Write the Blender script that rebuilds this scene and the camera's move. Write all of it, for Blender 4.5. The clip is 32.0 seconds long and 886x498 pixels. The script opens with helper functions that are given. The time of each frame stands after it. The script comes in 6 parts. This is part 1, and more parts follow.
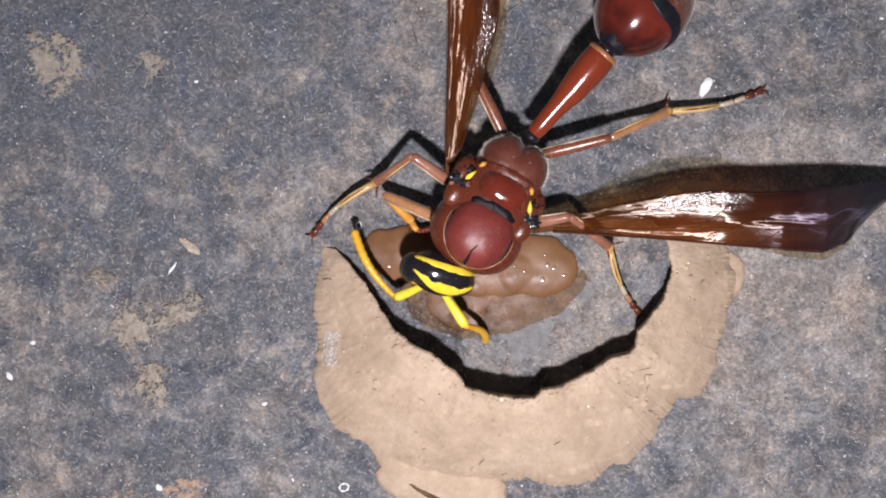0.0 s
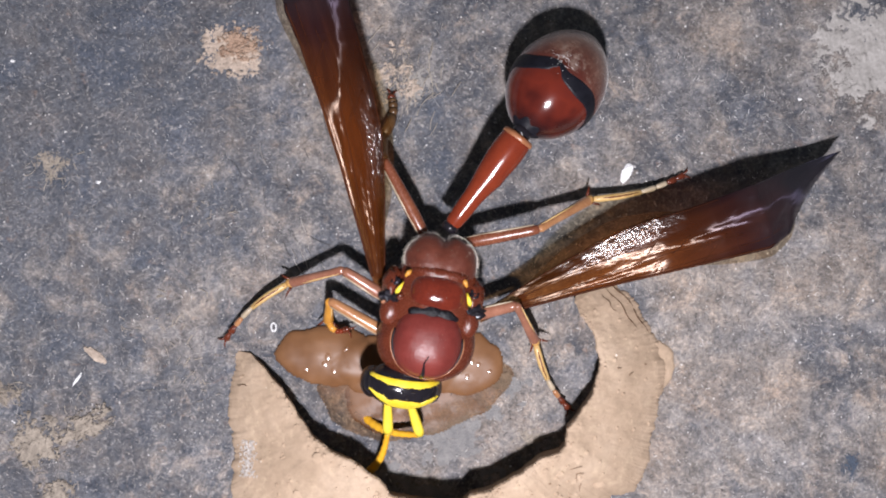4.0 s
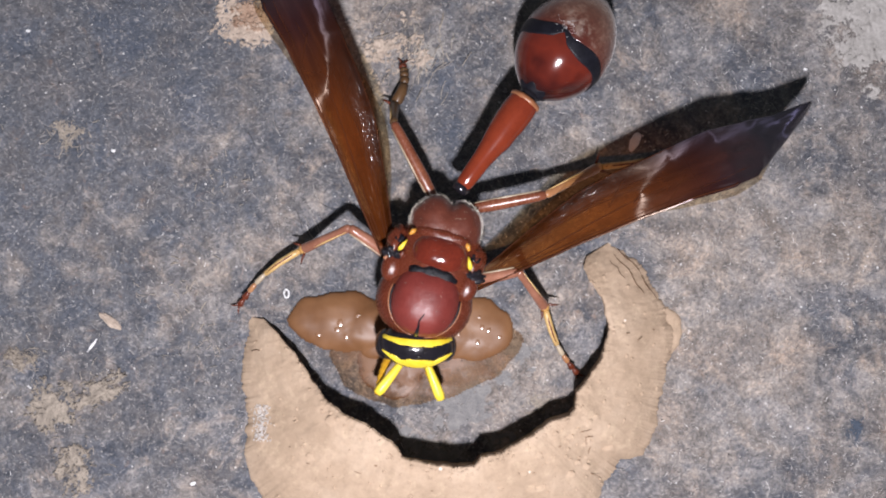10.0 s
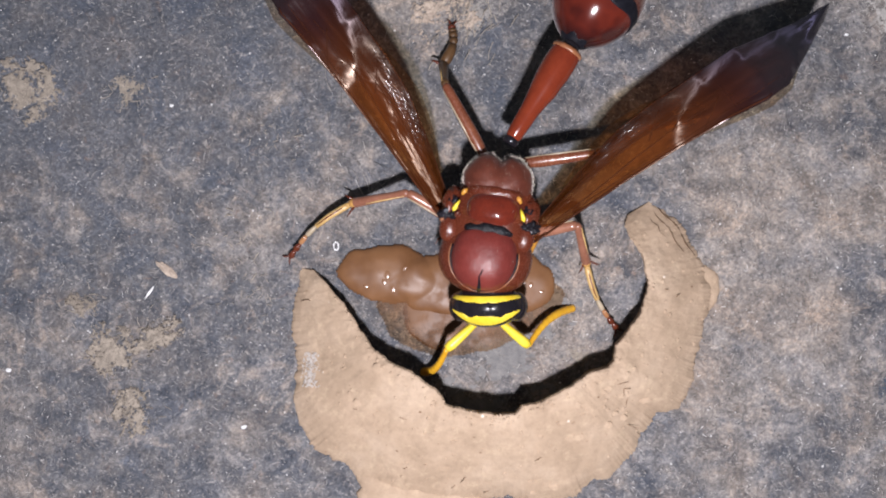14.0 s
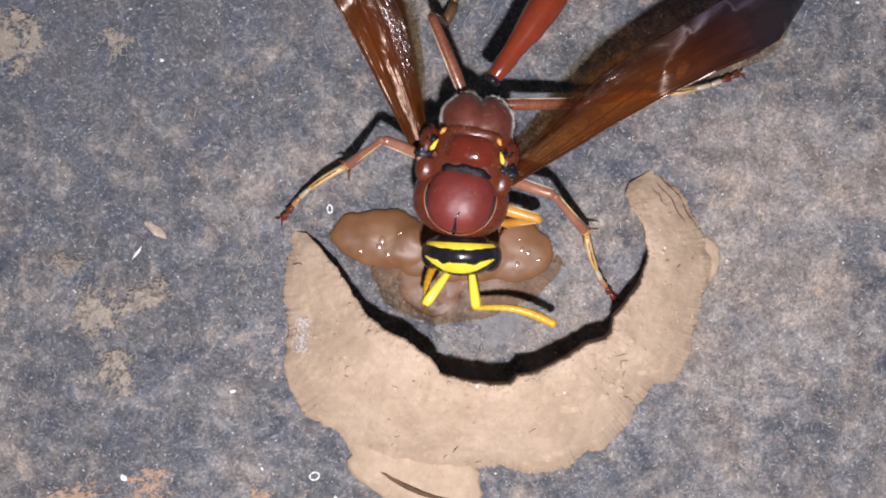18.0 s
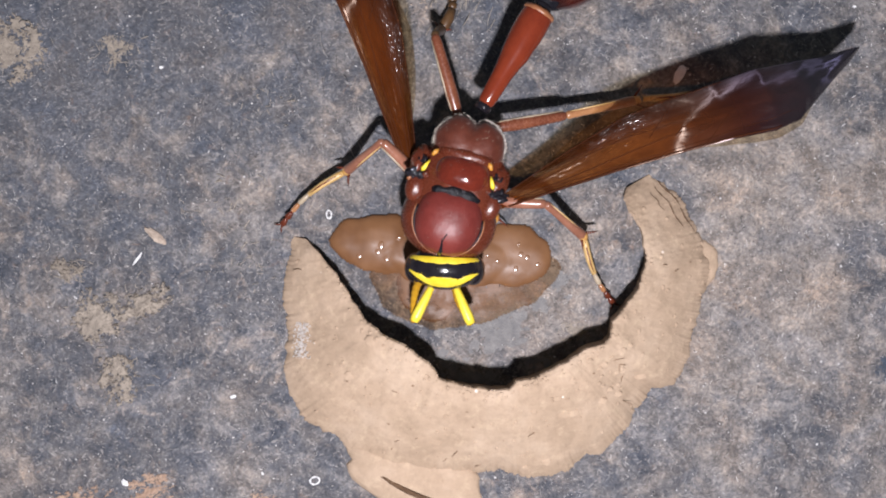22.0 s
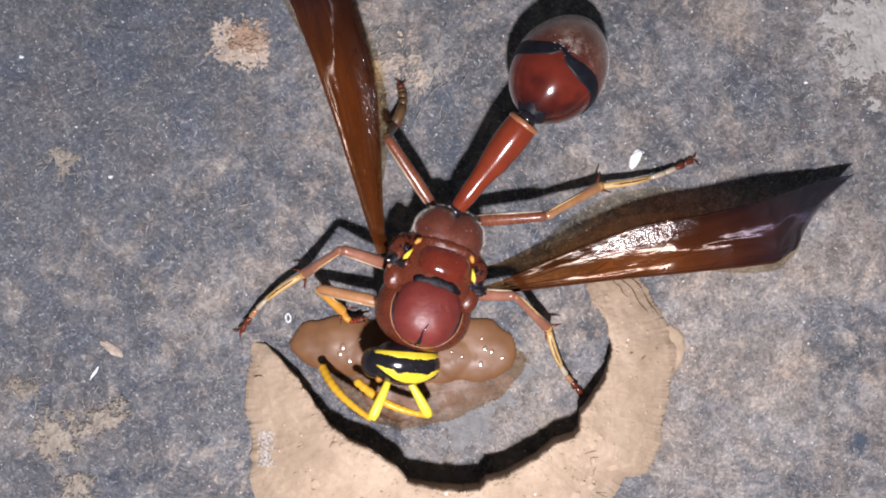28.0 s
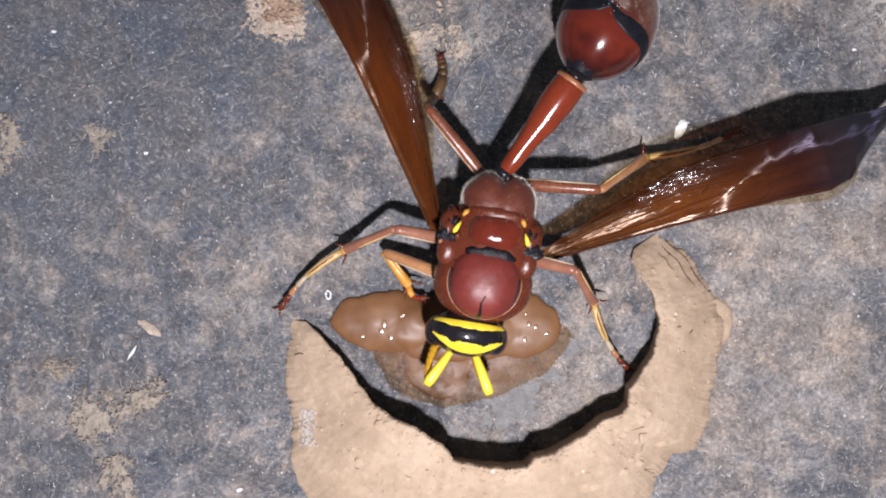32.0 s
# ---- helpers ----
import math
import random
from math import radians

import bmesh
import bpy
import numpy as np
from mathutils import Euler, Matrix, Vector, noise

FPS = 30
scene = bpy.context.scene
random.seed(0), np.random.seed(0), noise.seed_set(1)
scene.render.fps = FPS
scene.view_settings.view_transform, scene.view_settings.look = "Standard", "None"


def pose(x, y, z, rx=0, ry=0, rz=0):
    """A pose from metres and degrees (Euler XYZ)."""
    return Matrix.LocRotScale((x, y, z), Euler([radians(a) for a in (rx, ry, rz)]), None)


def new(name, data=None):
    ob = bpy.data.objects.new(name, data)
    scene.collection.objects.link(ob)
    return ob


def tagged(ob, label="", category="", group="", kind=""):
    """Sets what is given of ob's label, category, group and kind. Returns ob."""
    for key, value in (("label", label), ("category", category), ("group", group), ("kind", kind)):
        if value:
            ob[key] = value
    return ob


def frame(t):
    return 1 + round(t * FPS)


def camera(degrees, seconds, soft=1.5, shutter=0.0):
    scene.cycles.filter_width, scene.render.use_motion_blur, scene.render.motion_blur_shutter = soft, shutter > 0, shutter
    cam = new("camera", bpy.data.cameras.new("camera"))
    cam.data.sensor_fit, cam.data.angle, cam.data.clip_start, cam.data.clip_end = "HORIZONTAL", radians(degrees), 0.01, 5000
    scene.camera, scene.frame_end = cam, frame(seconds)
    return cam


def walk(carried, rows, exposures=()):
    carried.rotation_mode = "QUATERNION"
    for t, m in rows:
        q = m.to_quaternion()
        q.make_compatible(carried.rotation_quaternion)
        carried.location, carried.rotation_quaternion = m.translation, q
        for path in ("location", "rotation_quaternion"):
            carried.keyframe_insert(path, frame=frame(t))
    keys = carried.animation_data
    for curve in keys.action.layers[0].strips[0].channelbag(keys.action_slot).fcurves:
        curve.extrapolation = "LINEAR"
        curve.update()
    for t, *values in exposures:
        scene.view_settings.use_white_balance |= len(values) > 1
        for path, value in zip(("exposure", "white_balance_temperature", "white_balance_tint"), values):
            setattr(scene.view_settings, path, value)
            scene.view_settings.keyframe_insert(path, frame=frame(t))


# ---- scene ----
# Lengths in the tables below are millimetres, angles degrees.
MM = 0.001


def P(x, y, z, rx=0, ry=0, rz=0):
    return pose(x * MM, y * MM, z * MM, rx, ry, rz)


cam = camera(39.6, 32.0, soft=2.0)
PATH = [
    (0, 0.386, -0.72, 73.362, -0.961, 2.297, 2.198), (0.5, 0.791, -4.051, 73.488, 0.526, 2.789, 2.896), (1, 0.735, -4.867, 73.535, 1.028, 2.864, 3.097), (1.5, 0.378, -5.48, 73.719, 0.911, 2.93, 3.25),
    (2, 1.051, -4.517, 73.619, 1.158, 2.788, 2.818), (2.5, 1.088, -3.768, 73.461, 1.482, 2.575, 2.426), (3, 1.582, -5.533, 74.158, 2.268, 3.35, 2.9), (3.5, 1.428, -0.78, 72.13, 2.515, 0.538, 0.932),
    (4, 1.081, 1.261, 70.659, 1.949, -0.806, 0.246), (4.5, 1.185, 1.902, 71.127, 1.613, -0.59, 0.077), (6.5, 0.438, 2.154, 71.362, 1.324, -1.306, -0.354), (7, 0.502, 1.856, 71.235, 1.435, -1.403, -0.353),
    (7.5, 0.65, 1.555, 70.933, 1.531, -1.413, -0.347), (8, -0.18, -0.717, 70.881, 1.874, -1.29, 0.365), (8.5, 0.163, 0.666, 71.261, 2.163, -1.689, -0.151), (9, 0, 0, 71.33, 2.405, -1.821, -0.038),
    (9.5, 0.347, -0.056, 71.132, 2.148, -1.452, -0.004), (10, 0.14, -0.625, 71.512, 1.922, -1.059, 0.236), (10.5, -0.066, -0.783, 71.893, 1.823, -1.147, 0.354), (11, 0.072, -0.834, 71.812, 1.688, -1.069, 0.282),
    (11.5, -0.076, -1.136, 72.238, 1.57, -0.686, 0.48), (12, 0.32, -1.054, 72.908, 1.076, 0.266, 0.747), (12.5, 0.116, -1.473, 72.846, 1.081, 0.104, 0.797), (13, 0.276, -1.018, 72.632, 0.818, 0.147, 0.758),
    (13.5, 0.333, -1.479, 73.06, 0.768, 0.695, 1.102), (14, -0.352, -2.044, 73.746, 0.91, 0.629, 1.198), (14.5, -0.452, -1.85, 73.53, 0.682, 0.374, 1.187), (16.5, -0.487, -0.533, 73.347, -0.629, 0.441, 1.879),
    (17, -0.586, -0.506, 71.734, 0.469, -0.647, 1.134), (17.5, -0.319, -0.083, 71.945, -0.07, -0.455, 1.13), (18, -1.372, -0.829, 72.076, -1.68, -0.314, 2.353), (18.5, -0.56, -0.033, 71.014, -1.551, -0.385, 1.826),
    (19, -0.444, 0.485, 71.189, -1.603, -0.482, 1.631), (19.5, -1.066, -0.819, 72.564, -1.602, 0.008, 2.119), (20, -0.515, -0.211, 71.914, -1.726, -0.074, 1.834), (20.5, -0.811, -0.425, 71.817, -1.76, -0.294, 1.926),
    (21, -1.173, -0.46, 72.37, -2.041, 0.037, 2.147), (21.5, -1.12, -0.759, 72.1, -1.571, -0.091, 2.145), (22, -1.046, -0.444, 72.349, -1.735, -0.105, 2.123), (22.5, -0.789, -0.851, 72.232, -1.488, 0.065, 2.116),
    (23, -1.015, -0.877, 72.454, -1.489, 0.149, 2.172), (23.5, -1.545, -1.867, 72.373, -0.576, -0.595, 1.939), (24, -1.175, -1.901, 71.736, -0.004, -0.537, 1.654), (24.5, 0.024, 1.168, 70.735, 1.599, -1.541, -0.318),
    (25, 0.006, 1.752, 71.056, 1.286, -1.491, -0.519), (25.5, -0.014, 2.016, 70.834, 1.267, -1.795, -0.781), (27.5, 0.013, 2.303, 70.793, 0.745, -1.32, -0.795), (28, -0.301, 2.631, 71.247, 0.325, -1.35, -0.739),
    (28.5, -0.09, 2.139, 70.859, 0.312, -1.369, -0.701), (29, -0.087, 1.74, 70.886, 0.401, -1.361, -0.575), (29.5, -0.309, 1.523, 71.655, -0.217, -0.838, -0.224), (30, -0.381, 0.934, 72.156, 0.117, -0.702, -0.069),
    (30.5, -0.84, -0.156, 72.07, 0.45, -0.801, 0.191), (31, -0.53, 2.517, 70.236, -0.533, -0.892, -1.001), (31.5, -2.714, 1.381, 70.585, -1.287, -0.684, -0.574), (32, -2.309, 2.037, 69.881, -0.334, -1.048, -1.293),
]
walk(cam, [(t, P(x, y, z, rx, ry, rz)) for t, x, y, z, rx, ry, rz in PATH],
     exposures=[(0, 0.01), (3, 0.03), (4, 0.18), (11, 0.13), (14, 0.05), (23, 0.08), (25, 0.21), (32, 0.18)])

# ---- light: one small bright torch lamp beside the lens, in the dark ----
world = bpy.data.worlds.new("night")
scene.world = world
world.use_nodes = True
world.node_tree.nodes["Background"].inputs[0].default_value = (0.85, 0.9, 1.0, 1)
world.node_tree.nodes["Background"].inputs[1].default_value = 0.1
torch = bpy.data.lights.new("torch", "POINT")
torch.energy, torch.shadow_soft_size, torch.color = 0.46, 0.0022, (0.985, 0.95, 1.02)
new("torch", torch).matrix_world = P(2, -24, 77)


# ---- materials ----
def material(name, build):
    m = bpy.data.materials.new(name)
    m.use_nodes = True
    build(m.node_tree, m.node_tree.nodes["Principled BSDF"])
    return m


def node(tree, kind, **values):
    n = tree.nodes.new(kind)
    for k, v in values.items():
        n.inputs[k.replace("_", " ")].default_value = v
    return n


def noise_at(tree, scale, detail=6.0, rough=0.6, stretch=(1, 1, 1), distortion=0.0, turn=0.0, shift=0.0):
    """Noise whose scale is given per millimetre; turn: degrees by which its stretch lies askew."""
    co = tree.nodes.new("ShaderNodeTexCoord")
    mp = tree.nodes.new("ShaderNodeMapping")
    mp.inputs["Scale"].default_value = [s * 1000 for s in stretch]
    mp.vector_type = "TEXTURE" if turn else "POINT"
    if turn:
        mp.inputs["Scale"].default_value = [0.001 / k for k in stretch]
        mp.inputs["Rotation"].default_value = (0, 0, radians(turn))
    mp.inputs["Location"].default_value = (shift, shift * 0.7, 0) if not turn else (shift * MM, 0, 0)
    tree.links.new(co.outputs["Object"], mp.inputs["Vector"])
    n = node(tree, "ShaderNodeTexNoise", Scale=scale, Detail=detail, Roughness=rough, Distortion=distortion)
    tree.links.new(mp.outputs[0], n.inputs["Vector"])
    return n


def ramp(tree, socket, stops):
    r = tree.nodes.new("ShaderNodeValToRGB")
    while len(r.color_ramp.elements) < len(stops):
        r.color_ramp.elements.new(0.5)
    for e, (at, c) in zip(r.color_ramp.elements, stops):
        e.position, e.color = at, (*c, 1) if len(c) == 3 else c
    tree.links.new(socket, r.inputs[0])
    return r.outputs[0]


def mix(tree, fac, a, b, mode="MIX"):
    n = tree.nodes.new("ShaderNodeMix")
    n.data_type, n.blend_type = "RGBA", mode
    for sock, val in ((n.inputs["Factor"], fac), (n.inputs["A"], a), (n.inputs["B"], b)):
        if isinstance(val, bpy.types.NodeSocket):
            tree.links.new(val, sock)
        else:
            sock.default_value = val if isinstance(val, float) else (*val, 1)
    return n.outputs["Result"]


def bump(tree, bsdf, socket, distance, strength=1.0):
    b = node(tree, "ShaderNodeBump", Strength=strength, Distance=distance * MM)
    tree.links.new(socket, b.inputs["Height"])
    tree.links.new(b.outputs[0], bsdf.inputs["Normal"])
    return b.outputs[0]


def stained(name, dark, light, scale, rough=0.5, relief=0.02, fine=8.0, spec=0.5, rough_var=0.0, sheen=0.0):
    """A surface of one stuff: two tones at a broad scale, grain at a fine one."""
    def build(tree, b):
        broad, grain = noise_at(tree, scale), noise_at(tree, scale * fine, 4.0)
        tone = ramp(tree, broad.outputs[0], [(0.3, dark), (0.7, light)])
        tree.links.new(mix(tree, 0.35, tone, ramp(tree, grain.outputs[0], [(0.25, dark), (0.75, light)])), b.inputs["Base Color"])
        b.inputs["Roughness"].default_value = rough
        b.inputs["Specular IOR Level"].default_value = spec
        b.inputs["Sheen Weight"].default_value = sheen
        b.inputs["Sheen Roughness"].default_value = 0.35
        if rough_var:
            tree.links.new(ramp(tree, grain.outputs[0], [(0.2, (rough - rough_var,) * 3), (0.8, (rough + rough_var,) * 3)]), b.inputs["Roughness"])
        bump(tree, b, grain.outputs[0], relief)
    return material(name, build)


def spots(tree, scale, radius, jitter=1.0, stretch=(1, 1, 1), fuzz=0.5):
    """Small scattered dots, per millimetre; white inside."""
    co, mp = tree.nodes.new("ShaderNodeTexCoord"), tree.nodes.new("ShaderNodeMapping")
    mp.inputs["Scale"].default_value = [k * 1000 for k in stretch]
    tree.links.new(co.outputs["Object"], mp.inputs["Vector"])
    v = node(tree, "ShaderNodeTexVoronoi", Scale=scale, Randomness=jitter)
    tree.links.new(mp.outputs[0], v.inputs["Vector"])
    return ramp(tree, v.outputs["Distance"], [(radius * (1 - fuzz), (1, 1, 1)), (radius, (0, 0, 0))])


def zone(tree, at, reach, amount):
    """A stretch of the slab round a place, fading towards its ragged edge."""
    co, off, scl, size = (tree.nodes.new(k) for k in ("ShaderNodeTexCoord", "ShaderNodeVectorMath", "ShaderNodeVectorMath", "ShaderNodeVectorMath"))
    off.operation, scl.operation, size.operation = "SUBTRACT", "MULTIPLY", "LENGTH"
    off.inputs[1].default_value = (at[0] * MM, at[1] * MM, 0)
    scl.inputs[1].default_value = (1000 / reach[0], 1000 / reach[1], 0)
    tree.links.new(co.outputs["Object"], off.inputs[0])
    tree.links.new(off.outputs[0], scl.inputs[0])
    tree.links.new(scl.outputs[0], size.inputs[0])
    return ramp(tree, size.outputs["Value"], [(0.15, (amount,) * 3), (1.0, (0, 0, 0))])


def total(tree, *sockets):
    out = sockets[0]
    for k in sockets[1:]:
        n = tree.nodes.new("ShaderNodeMath")
        n.operation = "ADD"
        tree.links.new(out, n.inputs[0])
        tree.links.new(k, n.inputs[1])
        out = n.outputs[0]
    return out


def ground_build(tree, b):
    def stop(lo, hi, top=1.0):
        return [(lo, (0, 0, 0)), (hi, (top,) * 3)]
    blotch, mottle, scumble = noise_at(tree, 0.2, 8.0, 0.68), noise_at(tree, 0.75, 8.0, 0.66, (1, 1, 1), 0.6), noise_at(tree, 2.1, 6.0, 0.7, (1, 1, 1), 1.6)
    grain, patch, blue_black, fleck = noise_at(tree, 5.0, 5.0, 0.75), noise_at(tree, 0.42, 9.0, 0.74, (1, 1, 1), 0.8, shift=4.0), noise_at(tree, 0.32, 9.0, 0.74, (1, 1, 1), 0.5, shift=9.0), noise_at(tree, 1.5, 5.0, 0.7, (1, 1, 1), 0.8, shift=3.0)
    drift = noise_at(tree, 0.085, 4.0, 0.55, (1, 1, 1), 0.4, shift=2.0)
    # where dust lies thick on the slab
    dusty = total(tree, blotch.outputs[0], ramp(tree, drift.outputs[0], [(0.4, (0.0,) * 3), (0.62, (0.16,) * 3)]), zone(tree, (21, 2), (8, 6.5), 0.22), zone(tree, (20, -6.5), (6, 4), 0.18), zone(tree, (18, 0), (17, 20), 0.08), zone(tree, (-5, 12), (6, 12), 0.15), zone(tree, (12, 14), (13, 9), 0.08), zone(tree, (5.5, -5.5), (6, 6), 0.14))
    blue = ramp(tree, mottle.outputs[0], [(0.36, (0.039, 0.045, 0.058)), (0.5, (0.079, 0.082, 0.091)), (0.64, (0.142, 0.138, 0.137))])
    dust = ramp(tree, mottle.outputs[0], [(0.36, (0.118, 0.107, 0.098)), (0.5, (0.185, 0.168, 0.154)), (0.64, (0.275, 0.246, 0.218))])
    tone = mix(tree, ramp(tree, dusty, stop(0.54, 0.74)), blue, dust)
    # cream dust in ragged patches, blue-black tones mostly left and behind, a rusty breath
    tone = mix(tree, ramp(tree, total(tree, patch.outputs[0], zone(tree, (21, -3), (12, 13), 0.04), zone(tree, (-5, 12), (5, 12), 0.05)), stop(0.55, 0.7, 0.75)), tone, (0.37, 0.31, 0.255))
    tone = mix(tree, ramp(tree, total(tree, blue_black.outputs[0], zone(tree, (1.2, 10.4), (3.0, 3.6), 0.24), zone(tree, (-26, 16), (28, 26), 0.34)), stop(0.58, 0.69, 0.72)), tone, (0.062, 0.072, 0.09))
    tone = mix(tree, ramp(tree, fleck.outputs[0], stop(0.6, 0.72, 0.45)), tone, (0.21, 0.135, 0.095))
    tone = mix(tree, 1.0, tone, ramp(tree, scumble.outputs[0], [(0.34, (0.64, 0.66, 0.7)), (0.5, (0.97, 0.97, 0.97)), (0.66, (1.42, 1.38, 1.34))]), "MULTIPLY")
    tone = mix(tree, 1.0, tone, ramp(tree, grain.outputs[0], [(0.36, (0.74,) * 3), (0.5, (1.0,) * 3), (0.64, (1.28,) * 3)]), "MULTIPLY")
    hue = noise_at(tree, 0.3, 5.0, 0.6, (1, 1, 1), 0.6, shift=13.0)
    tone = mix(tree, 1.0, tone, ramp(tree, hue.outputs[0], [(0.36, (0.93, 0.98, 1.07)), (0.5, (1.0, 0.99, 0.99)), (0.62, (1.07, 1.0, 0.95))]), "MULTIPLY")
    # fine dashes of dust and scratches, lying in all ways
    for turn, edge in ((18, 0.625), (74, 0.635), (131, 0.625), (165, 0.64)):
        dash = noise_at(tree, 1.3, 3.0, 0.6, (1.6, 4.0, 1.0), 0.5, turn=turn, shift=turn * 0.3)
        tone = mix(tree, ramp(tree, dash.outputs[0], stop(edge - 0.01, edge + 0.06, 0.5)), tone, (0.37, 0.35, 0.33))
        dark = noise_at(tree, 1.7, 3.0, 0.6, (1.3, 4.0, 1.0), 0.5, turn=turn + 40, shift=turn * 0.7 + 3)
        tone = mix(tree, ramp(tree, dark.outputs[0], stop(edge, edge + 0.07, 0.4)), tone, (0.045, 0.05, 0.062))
    # sparkle put into the base colour as sparse near-white dots
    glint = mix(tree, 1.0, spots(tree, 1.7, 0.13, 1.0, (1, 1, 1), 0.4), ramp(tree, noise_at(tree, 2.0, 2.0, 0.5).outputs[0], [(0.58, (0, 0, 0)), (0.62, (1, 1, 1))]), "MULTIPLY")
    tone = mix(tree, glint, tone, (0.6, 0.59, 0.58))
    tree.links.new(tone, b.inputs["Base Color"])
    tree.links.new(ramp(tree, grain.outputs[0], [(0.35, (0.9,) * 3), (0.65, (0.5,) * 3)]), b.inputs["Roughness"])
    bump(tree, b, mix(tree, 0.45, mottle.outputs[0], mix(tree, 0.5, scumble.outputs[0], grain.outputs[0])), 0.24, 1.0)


def mud_build(tree, b):
    broad, fine = noise_at(tree, 0.35, 6.0, 0.6), noise_at(tree, 3.0, 6.0, 0.7)
    tone = ramp(tree, broad.outputs[0], [(0.36, (0.34, 0.25, 0.173)), (0.5, (0.387, 0.287, 0.202)), (0.64, (0.43, 0.326, 0.236))])
    tone = mix(tree, 0.5, tone, ramp(tree, fine.outputs[0], [(0.36, (0.82,) * 3), (0.5, (1.0,) * 3), (0.65, (1.1,) * 3)]), "MULTIPLY")
    tone = mix(tree, spots(tree, 0.55, 0.07, 1.0, (1.0, 1.5, 1.0), 0.5), tone, (0.2, 0.13, 0.08))
    tone = mix(tree, spots(tree, 1.3, 0.07, 1.0, (1.0, 1.0, 1.0), 0.6), tone, (0.28, 0.195, 0.13))
    tone = mix(tree, spots(tree, 0.4, 0.06, 1.0, (1, 1, 1), 0.4), tone, (0.72, 0.64, 0.55))
    flaky = noise_at(tree, 1.1, 8.0, 0.75)
    tone = mix(tree, ramp(tree, flaky.outputs[0], [(0.54, (0, 0, 0)), (0.66, (0.5,) * 3)]), tone, (0.53, 0.41, 0.285))
    tree.links.new(tone, b.inputs["Base Color"])
    b.inputs["Roughness"].default_value, b.inputs["Specular IOR Level"].default_value = 0.8, 0.25
    bump(tree, b, mix(tree, 0.4, broad.outputs[0], fine.outputs[0]), 0.12, 0.8)


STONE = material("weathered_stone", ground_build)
MUD = material("dry_mud", mud_build)
MUD_DARK = stained("mud_pores", (0.06, 0.035, 0.02), (0.14, 0.085, 0.05), 2.0, 0.9, 0.02, 6.0, 0.2)
PIT = stained("mud_pits", (0.15, 0.1, 0.06), (0.25, 0.17, 0.11), 2.0, 0.9, 0.02, 6.0, 0.2)
CRUST = stained("old_crust", (0.14, 0.12, 0.1), (0.39, 0.34, 0.28), 2.2, 0.9, 0.06, 5.0, 0.2)
CREAM = stained("cream_crust", (0.22, 0.175, 0.14), (0.52, 0.43, 0.35), 1.6, 0.9, 0.06, 4.0, 0.2)
RUST = stained("rusty_crust", (0.23, 0.145, 0.1), (0.42, 0.31, 0.23), 1.3, 0.9, 0.06, 5.0, 0.2)


def wet_build(tree, b, film=0.0):
    broad, fine, gloss = noise_at(tree, 0.45, 2.0, 0.45), noise_at(tree, 1.6, 2.0, 0.5), noise_at(tree, 1.3, 3.0, 0.6)
    tree.links.new(mix(tree, 0.3, ramp(tree, broad.outputs[0], [(0.35, (0.13, 0.058, 0.024)), (0.65, (0.19, 0.093, 0.042))]), ramp(tree, fine.outputs[0], [(0.3, (0.12, 0.055, 0.023)), (0.7, (0.2, 0.098, 0.044))])), b.inputs["Base Color"])
    tree.links.new(ramp(tree, gloss.outputs[0], [(0.36, (0.6,) * 3), (0.54, (0.42,) * 3)]), b.inputs["Roughness"])
    b.inputs["Specular IOR Level"].default_value = 0.3
    bump(tree, b, mix(tree, 0.12, broad.outputs[0], fine.outputs[0]), 0.03, 1.0)
    if film:
        clear, both = tree.nodes.new("ShaderNodeBsdfTransparent"), tree.nodes.new("ShaderNodeMixShader")
        clear.inputs[0].default_value = (0.86, 0.74, 0.62, 1)
        # it thins out towards its edge
        tree.links.new(ramp(tree, total(tree, noise_at(tree, 0.6, 6.0, 0.65, shift=5.0).outputs[0], zone(tree, (0.4, -3.9), (6.0, 3.6), 0.5)), [(0.62 - film, (0.0,) * 3), (0.95 - film, (0.9,) * 3)]), both.inputs[0])
        tree.links.new(clear.outputs[0], both.inputs[1])
        tree.links.new(b.outputs[0], both.inputs[2])
        tree.links.new(both.outputs[0], tree.nodes["Material Output"].inputs[0])


WET = material("wet_mud", wet_build)
BEAD = stained("wet_bead_gloss", (0.15, 0.07, 0.031), (0.22, 0.11, 0.055), 1.0, 0.2, 0.0, 8.0, 1.0)
FILM = material("damp_mud_film", lambda tree, b: wet_build(tree, b, 0.04))
SMEAR = material("thin_wet_mud", lambda tree, b: wet_build(tree, b, 0.16))
CHALK = stained("chalky_crumbs", (0.4, 0.36, 0.33), (0.68, 0.64, 0.6), 3.0, 0.8, 0.03)
WHITE = stained("white_flake", (0.6, 0.6, 0.6), (0.8, 0.8, 0.8), 3.0, 0.6, 0.02)


def fibre_build(tree, b):
    geo = tree.nodes.new("ShaderNodeNewGeometry")
    tree.links.new(ramp(tree, geo.outputs["Random Per Island"], [(0.0, (0.02, 0.022, 0.028)), (0.3, (0.09, 0.085, 0.085)), (0.55, (0.27, 0.25, 0.23)), (0.85, (0.46, 0.435, 0.41)), (1.0, (0.8, 0.79, 0.77))]), b.inputs["Base Color"])
    b.inputs["Roughness"].default_value = 0.55


